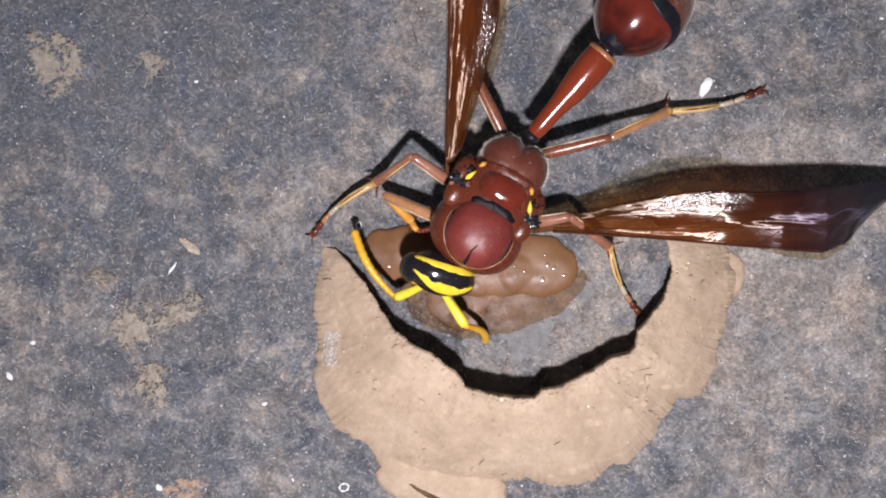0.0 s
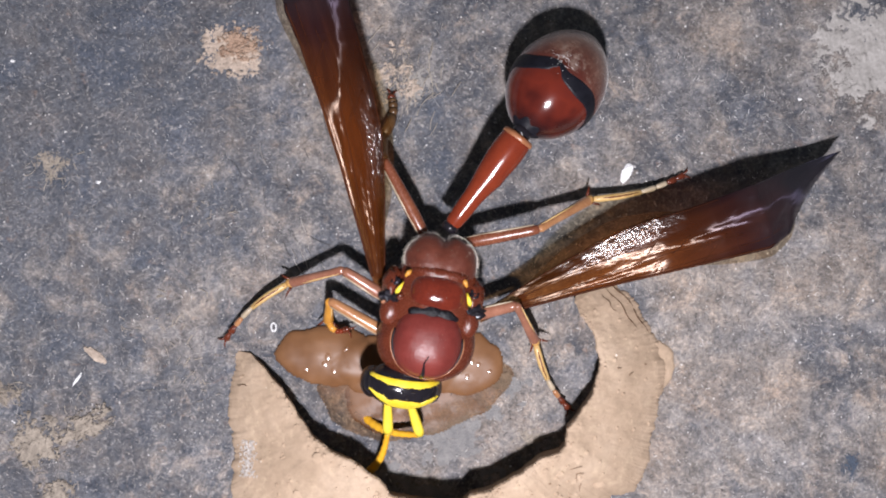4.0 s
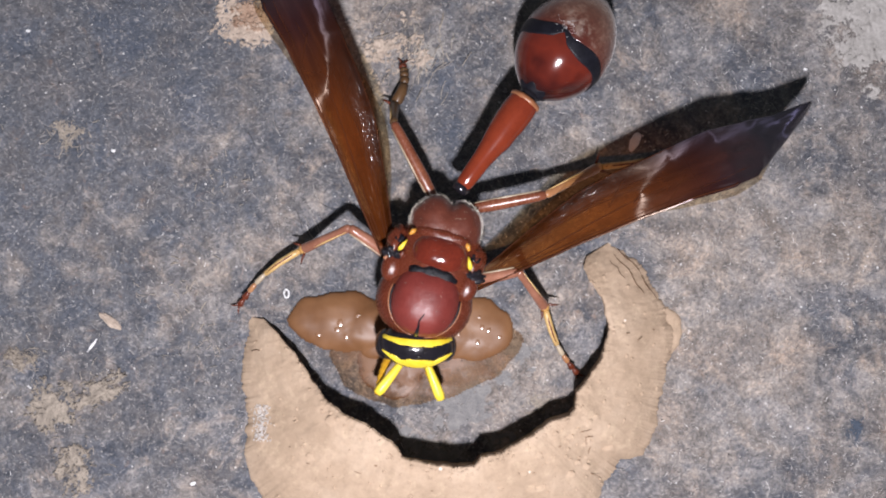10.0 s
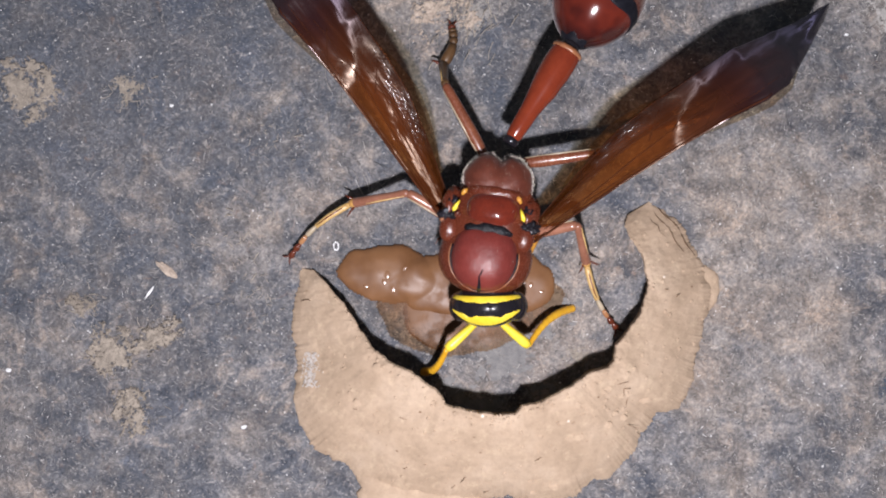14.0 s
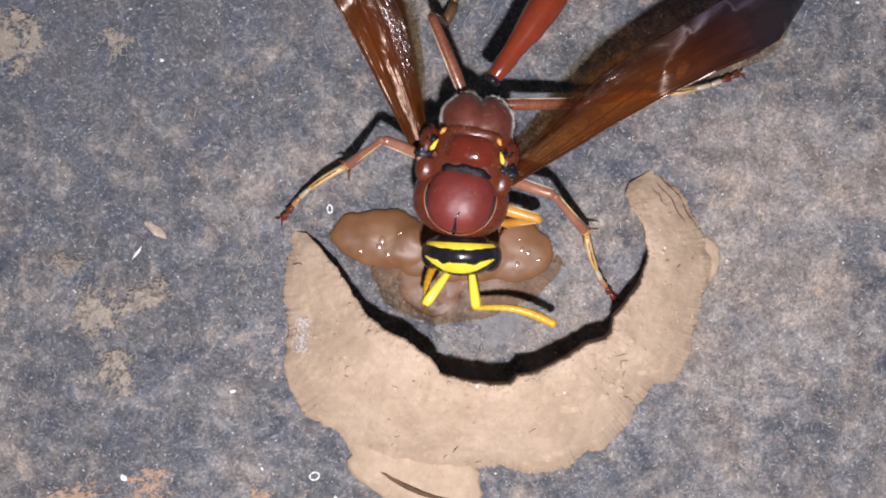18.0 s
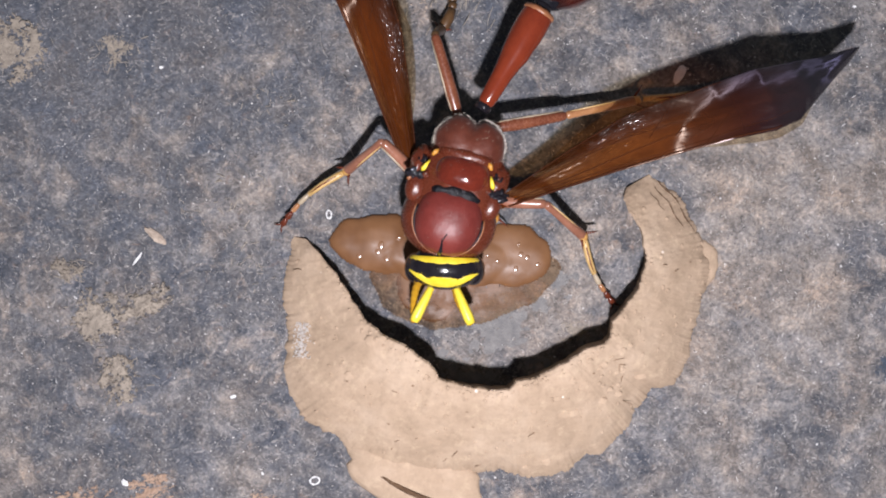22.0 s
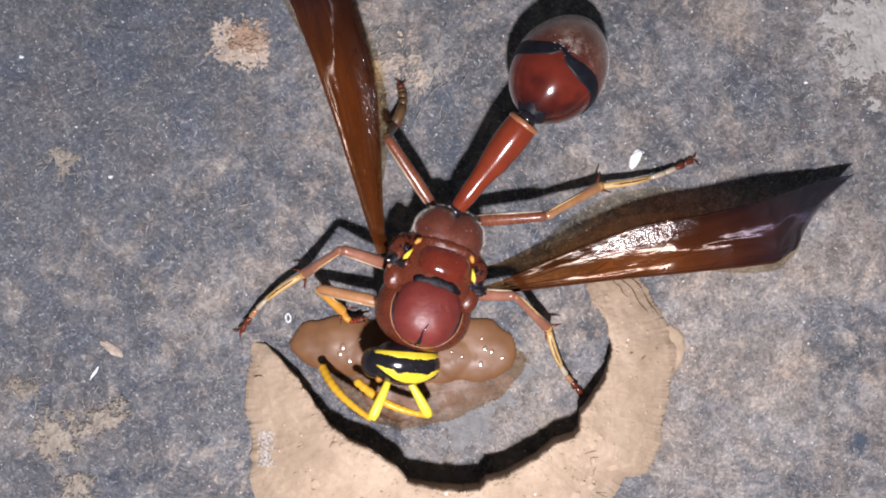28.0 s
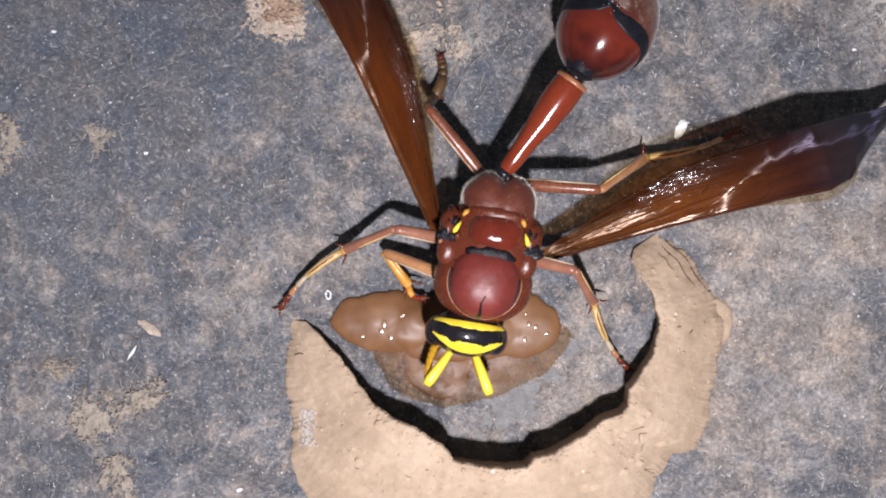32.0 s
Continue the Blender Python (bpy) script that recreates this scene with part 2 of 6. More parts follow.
TUFT = stained("tan_fibre", (0.2, 0.175, 0.14), (0.48, 0.42, 0.35), 0.8, 0.7, 0.0)
FIBRE = material("pale_fibre", fibre_build)
DUST = stained("pale_dust", (0.17, 0.158, 0.145), (0.34, 0.322, 0.3), 1.6, 0.9, 0.05, 5.0, 0.2)
VEIL = stained("pale_dust_film", (0.12, 0.12, 0.125), (0.27, 0.26, 0.248), 1.6, 0.8, 0.12, 5.0, 0.3)
FLUFF = stained("grey_lime", (0.2, 0.19, 0.175), (0.39, 0.37, 0.35), 0.9, 0.8, 0.02)
DARK = stained("dark_patch", (0.025, 0.035, 0.055), (0.06, 0.08, 0.11), 2.0, 0.8, 0.03)
RED = stained("brick_red_shell", (0.042, 0.007, 0.005), (0.165, 0.024, 0.011), 0.34, 0.13, 0.003, 20.0, 0.5, 0.03, 0.12)
SCUTUM = stained("dull_red_shell", (0.095, 0.015, 0.012), (0.185, 0.033, 0.026), 0.7, 0.42, 0.014, 12.0, 0.36, 0.12)
BROWN = stained("red_brown_shell", (0.06, 0.013, 0.007), (0.135, 0.03, 0.013), 1.1, 0.26, 0.018, 9.0, 0.5, 0.1)
ORANGE = stained("orange_red_shell", (0.12, 0.018, 0.008), (0.195, 0.032, 0.012), 1.0, 0.18, 0.003, 10.0, 0.5)
BLACK = stained("black_shell", (0.006, 0.005, 0.007), (0.016, 0.014, 0.018), 1.5, 0.16, 0.004, 10.0, 0.5)
BELT = stained("frosted_black_belt", (0.003, 0.003, 0.005), (0.011, 0.011, 0.016), 2.0, 0.45, 0.01, 4.0, 0.2, 0.08)
BAND = stained("frosted_black_shell", (0.002, 0.002, 0.003), (0.007, 0.007, 0.011), 3.0, 0.34, 0.08, 2.2, 0.3, 0.12)
LEG = stained("tan_brown_shell", (0.1, 0.026, 0.014), (0.2, 0.07, 0.036), 0.8, 0.26, 0.008, 9.0, 0.5, 0.08, 0.05)
PINK = stained("rosy_tan_shell", (0.17, 0.062, 0.036), (0.31, 0.14, 0.09), 0.8, 0.24, 0.008, 9.0, 0.5, 0.06, 0.05)
DUSKY = stained("dusky_brown_shell", (0.045, 0.022, 0.01), (0.13, 0.07, 0.03), 1.0, 0.35, 0.01, 6.0, 0.4)
RIM = stained("pale_brown_edge", (0.2, 0.07, 0.03), (0.34, 0.15, 0.07), 1.5, 0.3, 0.01, 6.0, 0.5)
YELLOW = stained("yellow_shell", (0.62, 0.42, 0.008), (0.86, 0.72, 0.08), 0.9, 0.38, 0.008, 9.0, 0.45)
AMBER = stained("amber_shell", (0.42, 0.17, 0.02), (0.6, 0.29, 0.05), 1.2, 0.35, 0.008, 8.0, 0.5)
HONEY = stained("honey_shell", (0.42, 0.2, 0.05), (0.62, 0.37, 0.12), 1.2, 0.35, 0.008, 8.0, 0.5)
PALE_JOINT = stained("pale_horn_shell", (0.3, 0.235, 0.155), (0.46, 0.385, 0.28), 1.4, 0.3, 0.008, 8.0, 0.5)
FEELER = stained("yellow_amber_shell", (0.54, 0.26, 0.014), (0.7, 0.4, 0.03), 1.2, 0.35, 0.008, 8.0, 0.45)
STRAW = stained("straw_shell", (0.42, 0.25, 0.07), (0.66, 0.47, 0.22), 1.4, 0.35, 0.008, 8.0, 0.5)
DULL = stained("dull_brown_shell", (0.062, 0.016, 0.01), (0.13, 0.036, 0.021), 0.9, 0.42, 0.035, 5.0, 0.35, 0.1, 0.12)
TAWNY = stained("tawny_shell", (0.24, 0.1, 0.042), (0.42, 0.21, 0.095), 1.0, 0.24, 0.008, 9.0, 0.55, 0.08, 0.2)


def smoke_build(tree, b):
    """Dark red near the belt, dusty tan towards the tip."""
    sep, co = tree.nodes.new("ShaderNodeSeparateXYZ"), tree.nodes.new("ShaderNodeTexCoord")
    tree.links.new(co.outputs["Object"], sep.inputs[0])
    span = node(tree, "ShaderNodeMapRange")
    span.inputs["From Min"].default_value, span.inputs["From Max"].default_value = 0.0034, 0.0075
    tree.links.new(sep.outputs[0], span.inputs[0])
    cloud, grain = noise_at(tree, 0.5, 6.0, 0.7), noise_at(tree, 6.0, 4.0, 0.7)
    tone = mix(tree, ramp(tree, cloud.outputs[0], [(0.42, (0.05,) * 3), (0.64, (0.85,) * 3)]), ramp(tree, span.outputs[0], [(0.0, (0.06, 0.014, 0.01)), (0.35, (0.085, 0.032, 0.022)), (0.8, (0.13, 0.07, 0.048))]),
               ramp(tree, span.outputs[0], [(0.0, (0.11, 0.04, 0.027)), (0.4, (0.22, 0.135, 0.098)), (0.9, (0.28, 0.2, 0.15))]))
    # frost rubbed thin on the back, behind the belt
    frost = ramp(tree, total(tree, cloud.outputs[0], zone(tree, (3.8, -0.2), (1.5, 1.3), 0.2)), [(0.6, (0.0,) * 3), (0.74, (0.7,) * 3)])
    tone = mix(tree, frost, tone, (0.3, 0.24, 0.2))
    tree.links.new(mix(tree, 0.6, tone, ramp(tree, grain.outputs[0], [(0.3, (0.6,) * 3), (0.7, (1.35,) * 3)]), "MULTIPLY"), b.inputs["Base Color"])
    tree.links.new(ramp(tree, cloud.outputs[0], [(0.35, (0.14,) * 3), (0.65, (0.36,) * 3)]), b.inputs["Roughness"])
    b.inputs["Sheen Weight"].default_value, b.inputs["Sheen Roughness"].default_value = 0.18, 0.35
    bump(tree, b, grain.outputs[0], 0.012)


SMOKE = material("dusty_brown_shell", smoke_build)


def egg_build(tree, b):
    """Brick red that darkens to black round the neck, in soft uneven patches."""
    sep, co = tree.nodes.new("ShaderNodeSeparateXYZ"), tree.nodes.new("ShaderNodeTexCoord")
    tree.links.new(co.outputs["Object"], sep.inputs[0])
    span = node(tree, "ShaderNodeMapRange")
    span.inputs["From Min"].default_value, span.inputs["From Max"].default_value = 0.0, 0.0034
    tree.links.new(sep.outputs[0], span.inputs[0])
    cloud, grain = noise_at(tree, 0.3, 3.0, 0.55, shift=6.0), noise_at(tree, 5.0, 3.0)
    reach = total(tree, span.outputs[0], ramp(tree, cloud.outputs[0], [(0.36, (0.0,) * 3), (0.62, (0.5,) * 3)]))
    tone = ramp(tree, reach, [(0.28, (0.008, 0.004, 0.005)), (0.55, (0.048, 0.007, 0.005)), (0.85, (0.108, 0.015, 0.008)), (1.0, (0.09, 0.013, 0.008))])
    tone = mix(tree, ramp(tree, cloud.outputs[0], [(0.3, (0.6,) * 3), (0.48, (0.0,) * 3)]), tone, (0.035, 0.008, 0.006))
    tree.links.new(tone, b.inputs["Base Color"])
    b.inputs["Roughness"].default_value, b.inputs["Sheen Weight"].default_value, b.inputs["Sheen Roughness"].default_value = 0.14, 0.12, 0.35
    bump(tree, b, grain.outputs[0], 0.003)


EGG = material("brick_red_egg_shell", egg_build)
VEIN = stained("brown_vein", (0.035, 0.011, 0.005), (0.06, 0.018, 0.007), 0.8, 0.6, 0.0, 5.0, 0.05)
HAIR = stained("pale_hair", (0.5, 0.42, 0.34), (0.75, 0.7, 0.62), 2.0, 0.5, 0.0)


def wing_build(tree, b, s):
    """Mahogany film that goes over to violet black at its end; s: the side of its hind edge."""
    co = tree.nodes.new("ShaderNodeTexCoord")
    sep = tree.nodes.new("ShaderNodeSeparateXYZ")
    tree.links.new(co.outputs["Object"], sep.inputs[0])
    span = node(tree, "ShaderNodeMapRange")
    span.inputs["From Min"].default_value, span.inputs["From Max"].default_value = 0.0, 0.0205
    tree.links.new(sep.outputs[0], span.inputs[0])
    folds, wrinkle, crinkle, cloud = noise_at(tree, 0.55, 3.0, 0.5, (0.14, 2.0, 1.0)), noise_at(tree, 2.2, 2.0, 0.5, (0.36, 1.2, 1.0), 0.6), noise_at(tree, 5.5, 2.0, 0.6, (0.8, 1.0, 1.0)), noise_at(tree, 0.28, 3.0, 0.5, (0.6, 1.4, 1.0))
    reach = total(tree, span.outputs[0], ramp(tree, cloud.outputs[0], [(0.3, (0.0,) * 3), (0.7, (0.16,) * 3)]))
    tint = ramp(tree, reach, [(0.0, (0.86, 0.68, 0.46)), (0.35, (0.8, 0.52, 0.27)), (0.6, (0.58, 0.31, 0.15)), (0.75, (0.3, 0.15, 0.1)), (0.9, (0.09, 0.06, 0.07))])
    film = ramp(tree, reach, [(0.05, (0.1, 0.028, 0.007)), (0.4, (0.1, 0.027, 0.007)), (0.6, (0.055, 0.015, 0.006)), (0.76, (0.02, 0.006, 0.006)), (0.92, (0.006, 0.004, 0.006))])
    film = mix(tree, 1.0, film, ramp(tree, folds.outputs[0], [(0.34, (1.35, 1.35, 1.15)), (0.5, (0.97, 0.96, 0.95)), (0.66, (0.68, 0.66, 0.66))]), "MULTIPLY")
    fore = node(tree, "ShaderNodeMapRange")
    fore.inputs["From Min"].default_value, fore.inputs["From Max"].default_value = 0.0, 0.0012 * s
    tree.links.new(sep.outputs[1], fore.inputs[0])
    # the hind wing lies doubled under the hind half
    film = mix(tree, 1.0, film, ramp(tree, fore.outputs[0], [(0.0, (1.15, 1.15, 1.1)), (1.0, (0.42, 0.4, 0.44))]), "MULTIPLY")
    tree.links.new(film, b.inputs["Base Color"])
    tree.links.new(ramp(tree, span.outputs[0], [(0.5, (1, 0.83, 0.68)), (0.68, (0.85, 0.72, 1.0)), (0.92, (0.6, 0.57, 1.0))]), b.inputs["Specular Tint"])
    hind = node(tree, "ShaderNodeMapRange")
    hind.inputs["From Min"].default_value, hind.inputs["From Max"].default_value = 0.0001 * s, 0.0006 * s
    tree.links.new(sep.outputs[1], hind.inputs[0])
    patch = mix(tree, 1.0, ramp(tree, span.outputs[0], [(0.16, (0, 0, 0)), (0.25, (1, 1, 1)), (0.38, (1, 1, 1)), (0.52, (0, 0, 0))]), ramp(tree, hind.outputs[0], [(0.0, (0, 0, 0)), (1.0, (1, 1, 1))]), "MULTIPLY")
    patch = mix(tree, 1.0, patch, ramp(tree, noise_at(tree, 1.1, 3.0, 0.6, shift=2.0).outputs[0], [(0.38, (0.15,) * 3), (0.52, (1.0,) * 3)]), "MULTIPLY")
    height = mix(tree, patch, mix(tree, 0.5, folds.outputs[0], wrinkle.outputs[0]), mix(tree, 0.6, wrinkle.outputs[0], crinkle.outputs[0]))
    bump(tree, b, height, 0.045, 1.0)
    crumple = node(tree, "ShaderNodeBump", Strength=1.0, Distance=0.16 * MM)
    tree.links.new(height, crumple.inputs["Height"])
    tree.links.new(crumple.outputs[0], b.inputs["Coat Normal"])
    # fine ribs fan out from the root, so that the gloss runs along them
    fan = tree.nodes.new("ShaderNodeTangent")
    fan.direction_type, fan.axis = "RADIAL", "Z"
    tree.links.new(fan.outputs[0], b.inputs["Tangent"])
    b.inputs["Anisotropic"].default_value, b.inputs["Anisotropic Rotation"].default_value = 1.0, 0.25
    tree.links.new(total(tree, patch, ramp(tree, span.outputs[0], [(0.64, (0.0,) * 3), (0.74, (0.6,) * 3)])), b.inputs["Coat Weight"])
    b.inputs["Coat Roughness"].default_value, b.inputs["Coat IOR"].default_value = 0.24, 2.6
    tree.links.new(mix(tree, patch, ramp(tree, span.outputs[0], [(0.06, (0.5,) * 3), (0.3, (0.9,) * 3), (0.7, (1.0,) * 3)]), (0.15, 0.15, 0.15)), b.inputs["Specular IOR Level"])
    tree.links.new(mix(tree, patch, ramp(tree, span.outputs[0], [(0.3, (0.3,) * 3), (0.66, (0.27,) * 3)]), (0.3, 0.3, 0.3)), b.inputs["Roughness"])
    clear = tree.nodes.new("ShaderNodeBsdfTransparent")
    both = tree.nodes.new("ShaderNodeMixShader")
    amount = ramp(tree, reach, [(0.05, (0.3,) * 3), (0.35, (0.4,) * 3), (0.62, (0.58,) * 3), (0.8, (0.86,) * 3)])
    # clear towards the hind edge near the root
    bare = mix(tree, 1.0, ramp(tree, span.outputs[0], [(0.12, (1, 1, 1)), (0.34, (0, 0, 0))]), ramp(tree, fore.outputs[0], [(0.25, (0, 0, 0)), (0.75, (1, 1, 1))]), "MULTIPLY")
    amount = mix(tree, patch, mix(tree, bare, amount, (0.08, 0.08, 0.08)), (0.62, 0.62, 0.62))
    tree.links.new(mix(tree, bare, tint, (0.95, 0.91, 0.83)), clear.inputs[0])
    tree.links.new(amount, both.inputs[0])
    tree.links.new(clear.outputs[0], both.inputs[1])
    tree.links.new(b.outputs[0], both.inputs[2])
    tree.links.new(both.outputs[0], tree.nodes["Material Output"].inputs[0])


WING = {s: material("amber_wing_film", lambda tree, b: wing_build(tree, b, s)) for s in (-1, 1)}


def fringe_build(tree, b):
    b.inputs["Base Color"].default_value = (0.07, 0.025, 0.01, 1)
    b.inputs["Roughness"].default_value = 0.5
    b.inputs["Specular IOR Level"].default_value = 0.2
    clear = tree.nodes.new("ShaderNodeBsdfTransparent")
    clear.inputs[0].default_value = (0.93, 0.89, 0.79, 1)
    both = tree.nodes.new("ShaderNodeMixShader")
    n = noise_at(tree, 0.8, 4.0)
    tree.links.new(ramp(tree, n.outputs[0], [(0.4, (0.07,) * 3), (0.6, (0.16,) * 3)]), both.inputs[0])
    tree.links.new(clear.outputs[0], both.inputs[1])
    tree.links.new(b.outputs[0], both.inputs[2])
    tree.links.new(both.outputs[0], tree.nodes["Material Output"].inputs[0])


FRINGE = material("clear_wing_fringe", fringe_build)


# ---- mesh helpers, in millimetres ----
def part(name, bm, mat, parent=None, label="", smooth=True):
    """Links a bmesh as one mesh object, under parent where one is given."""
    bmesh.ops.recalc_face_normals(bm, faces=bm.faces)
    bm.transform(Matrix.Scale(MM, 4))
    me = bpy.data.meshes.new(name)
    bm.to_mesh(me)
    bm.free()
    me.materials.append(mat)
    me.polygons.foreach_set("use_smooth", [smooth] * len(me.polygons))
    ob = new(name, me)
    ob.parent = parent
    if label:
        tagged(ob, label)
    return ob


def grid_faces(bm, rings, closed=True, cap=True):
    """Skins a list of rings of vertices."""
    for a, b in zip(rings, rings[1:]):
        n = len(a)
        for i in range(n if closed else n - 1):
            bm.faces.new((a[i], a[(i + 1) % n], b[(i + 1) % n], b[i]))
    if cap:
        bm.faces.new(rings[0])
        bm.faces.new(rings[-1])


def blob(bm, centre, radii, seg=32, rings=20, fn=None, turn=None):
    """A rounded body; fn(unit vector) gives the factor on its radius."""
    c, out = Vector(centre), []
    for j in range(1, rings):
        a = math.pi * j / rings
        ring = []
        for i in range(seg):
            b = 2 * math.pi * i / seg
            u = Vector((math.sin(a) * math.cos(b), math.sin(a) * math.sin(b), math.cos(a)))
            k = fn(u) if fn else 1.0
            p = Vector((u.x * radii[0], u.y * radii[1], u.z * radii[2])) * k
            ring.append(bm.verts.new(c + (turn @ p if turn else p)))
        out.append(ring)
    grid_faces(bm, out)
    return out


def tube(bm, points, radii, seg=10, flat=1.0):
    """A round limb along points."""
    pts, out = [Vector(p) for p in points], []
    for i, p in enumerate(pts):
        d = (pts[min(i + 1, len(pts) - 1)] - pts[max(i - 1, 0)]).normalized()
        s = d.cross(Vector((0, 0, 1)) if abs(d.z) < 0.95 else Vector((1, 0, 0))).normalized()
        u = s.cross(d)
        out.append([bm.verts.new(p + (s * math.cos(a) + u * math.sin(a) * flat) * radii[i]) for a in (2 * math.pi * k / seg for k in range(seg))])
    grid_faces(bm, out)


def spin(bm, profile, seg=36, fn=None):
    """A body turned round the x axis from (x, radius) pairs; fn(x, angle) adds to the radius."""
    grid_faces(bm, [[bm.verts.new((x, (r + (fn(x, a) if fn else 0)) * math.cos(a), (r + (fn(x, a) if fn else 0)) * math.sin(a)))
                     for a in (2 * math.pi * k / seg for k in range(seg))] for x, r in profile])


def cap_patch(bm, centre, radii, inside, lift=1.02, nx=40, ny=40, base=0.97):
    """A thin plate on the upper side of a rounded body where inside(u, v) holds; u and v run from -1 to 1 across it."""
    c, top, low = Vector(centre), {}, {}
    cells = [(i, j) for i in range(nx) for j in range(ny) if inside(-1 + (2 * i + 1) / nx, -1 + (2 * j + 1) / ny)]

    def corner(store, i, j, k):
        if (i, j) not in store:
            u, v = -1 + 2 * i / nx, -1 + 2 * j / ny
            w = math.sqrt(max(0.0, 1 - min(1.0, u * u + v * v)))
            n = max(1.0, math.sqrt(u * u + v * v))
            store[i, j] = bm.verts.new(c + Vector((u / n * radii[0], v / n * radii[1], w * radii[2])) * k)
        return store[i, j]
    have = set(cells)
    for i, j in cells:
        bm.faces.new([corner(top, *q, lift) for q in ((i, j), (i + 1, j), (i + 1, j + 1), (i, j + 1))])
        for (di, dj), e in (((0, -1), ((i, j), (i + 1, j))), ((1, 0), ((i + 1, j), (i + 1, j + 1))), ((0, 1), ((i + 1, j + 1), (i, j + 1))), ((-1, 0), ((i, j + 1), (i, j)))):
            if (i + di, j + dj) not in have:
                bm.faces.new((corner(top, *e[1], lift), corner(top, *e[0], lift), corner(low, *e[0], base), corner(low, *e[1], base)))


def rough(p, scale, amount, seed=0.0):
    return amount * noise.fractal(Vector((p[0] * scale + seed, p[1] * scale - seed, p[2] * scale)), 0.9, 2.0, 4)


# ---- the ground ----
def ground_height(x, y):
    return 0.11 * noise.fractal(Vector((x * 0.35, y * 0.35, 3.0)), 0.8, 2.0, 5) + 0.05 * noise.noise(Vector((x * 2.6, y * 2.6, 9.0)))


def build_ground():
    def lines(a, b, step):
        inner = [a + step * i for i in range(int((b - a) / step) + 1)]
        far = [3, 8, 20, 60, 200, 700, 2500]
        return [inner[0] - f for f in reversed(far)] + inner + [inner[-1] + f for f in far]
    xs, ys = lines(-34, 36, 0.2), lines(-22, 26, 0.2)
    bm = bmesh.new()
    rows = []
    for y in ys:
        rows.append([bm.verts.new((x, y, ground_height(x, y))) for x in xs])
    grid_faces(bm, rows, closed=False, cap=False)
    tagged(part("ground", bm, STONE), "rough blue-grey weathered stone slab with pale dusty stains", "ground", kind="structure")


build_ground()

# ---- the mud nest: angle, inner radius, outer radius, height of the rim ----
NEST_AT = (1.77, -3.62)
NEST = [(32, 9.4, 11.0, 0.35), (29, 8.9, 11.5, 0.9), (24, 8.8, 11.9, 1.4), (14, 9.1, 12.5, 1.9), (3, 8.95, 13.3, 2.4), (-6, 8.45, 12.9, 2.9), (-11, 8.1, 12.8, 3.1), (-20, 7.5, 12.9, 3.4),
        (-26.5, 7.75, 13.2, 3.5), (-30, 7.65, 13.1, 3.6), (-34, 7.2, 12.2, 3.7), (-38, 6.85, 12.1, 3.8), (-47, 6.65, 12.7, 4.0), (-57, 6.45, 13.0, 4.1), (-60, 6.45, 12.6, 4.1),
        (-66, 6.4, 13.0, 4.15), (-73.5, 6.28, 12.9, 4.2), (-78, 6.65, 12.7, 4.2), (-84, 6.6, 12.0, 4.2), (-96, 6.5, 12.4, 4.2), (-107, 6.5, 13.0, 4.15), (-113, 6.62, 13.3, 4.1),
        (-115.5, 6.3, 13.4, 4.1), (-121, 6.12, 13.5, 4.1), (-132, 6.18, 13.6, 4.0), (-138, 6.28, 14.1, 3.9), (-146, 6.88, 13.8, 3.6), (-151, 7.15, 13.5, 3.3), (-155, 7.4, 12.9, 3.1),
        (-159, 7.6, 12.35, 2.9), (-169, 8.07, 12.2, 2.4), (-176, 8.65, 11.9, 1.9), (-184, 9.9, 11.6, 1.1), (-187, 10.7, 11.5, 0.4)]


def nest_at(angle):
    """Inner radius, outer radius and height at an angle, between the stations."""
    i = next((k for k in range(len(NEST) - 2) if NEST[k + 1][0] <= angle), len(NEST) - 2)
    a, b = NEST[i], NEST[i + 1]
    f = min(1.0, max(0.0, (a[0] - angle) / (a[0] - b[0])))
    return [p + (q - p) * f for p, q in zip(a[1:], b[1:])]


# from foot to foot over the ring: how far across it, and how high
SECTION = [(0.0, -0.1), (0.02, 0.06), (0.08, 0.16), (0.18, 0.3), (0.3, 0.44), (0.45, 0.6), (0.6, 0.75), (0.75, 0.88), (0.86, 0.96), (0.94, 1.0), (0.985, 0.99), (1.0, 0.94),
           (0.985, 0.8), (0.96, 0.55), (0.94, 0.25), (0.93, -0.1)]


def nest_surface(angle, f):
    """The point on the outer slope at an angle, a share f of the way from foot to rim."""
    ri, ro, h = nest_at(angle)
    r = ro + (ri - ro) * f
    p = Vector((r * math.cos(radians(angle)), r * math.sin(radians(angle)), h * float(np.interp(f, [q[0] for q in SECTION[:12]], [q[1] for q in SECTION[:12]]))))
    p.z += rough(p, 0.4, 0.13) + rough(p, 1.7, 0.035, 4.0)
    return p


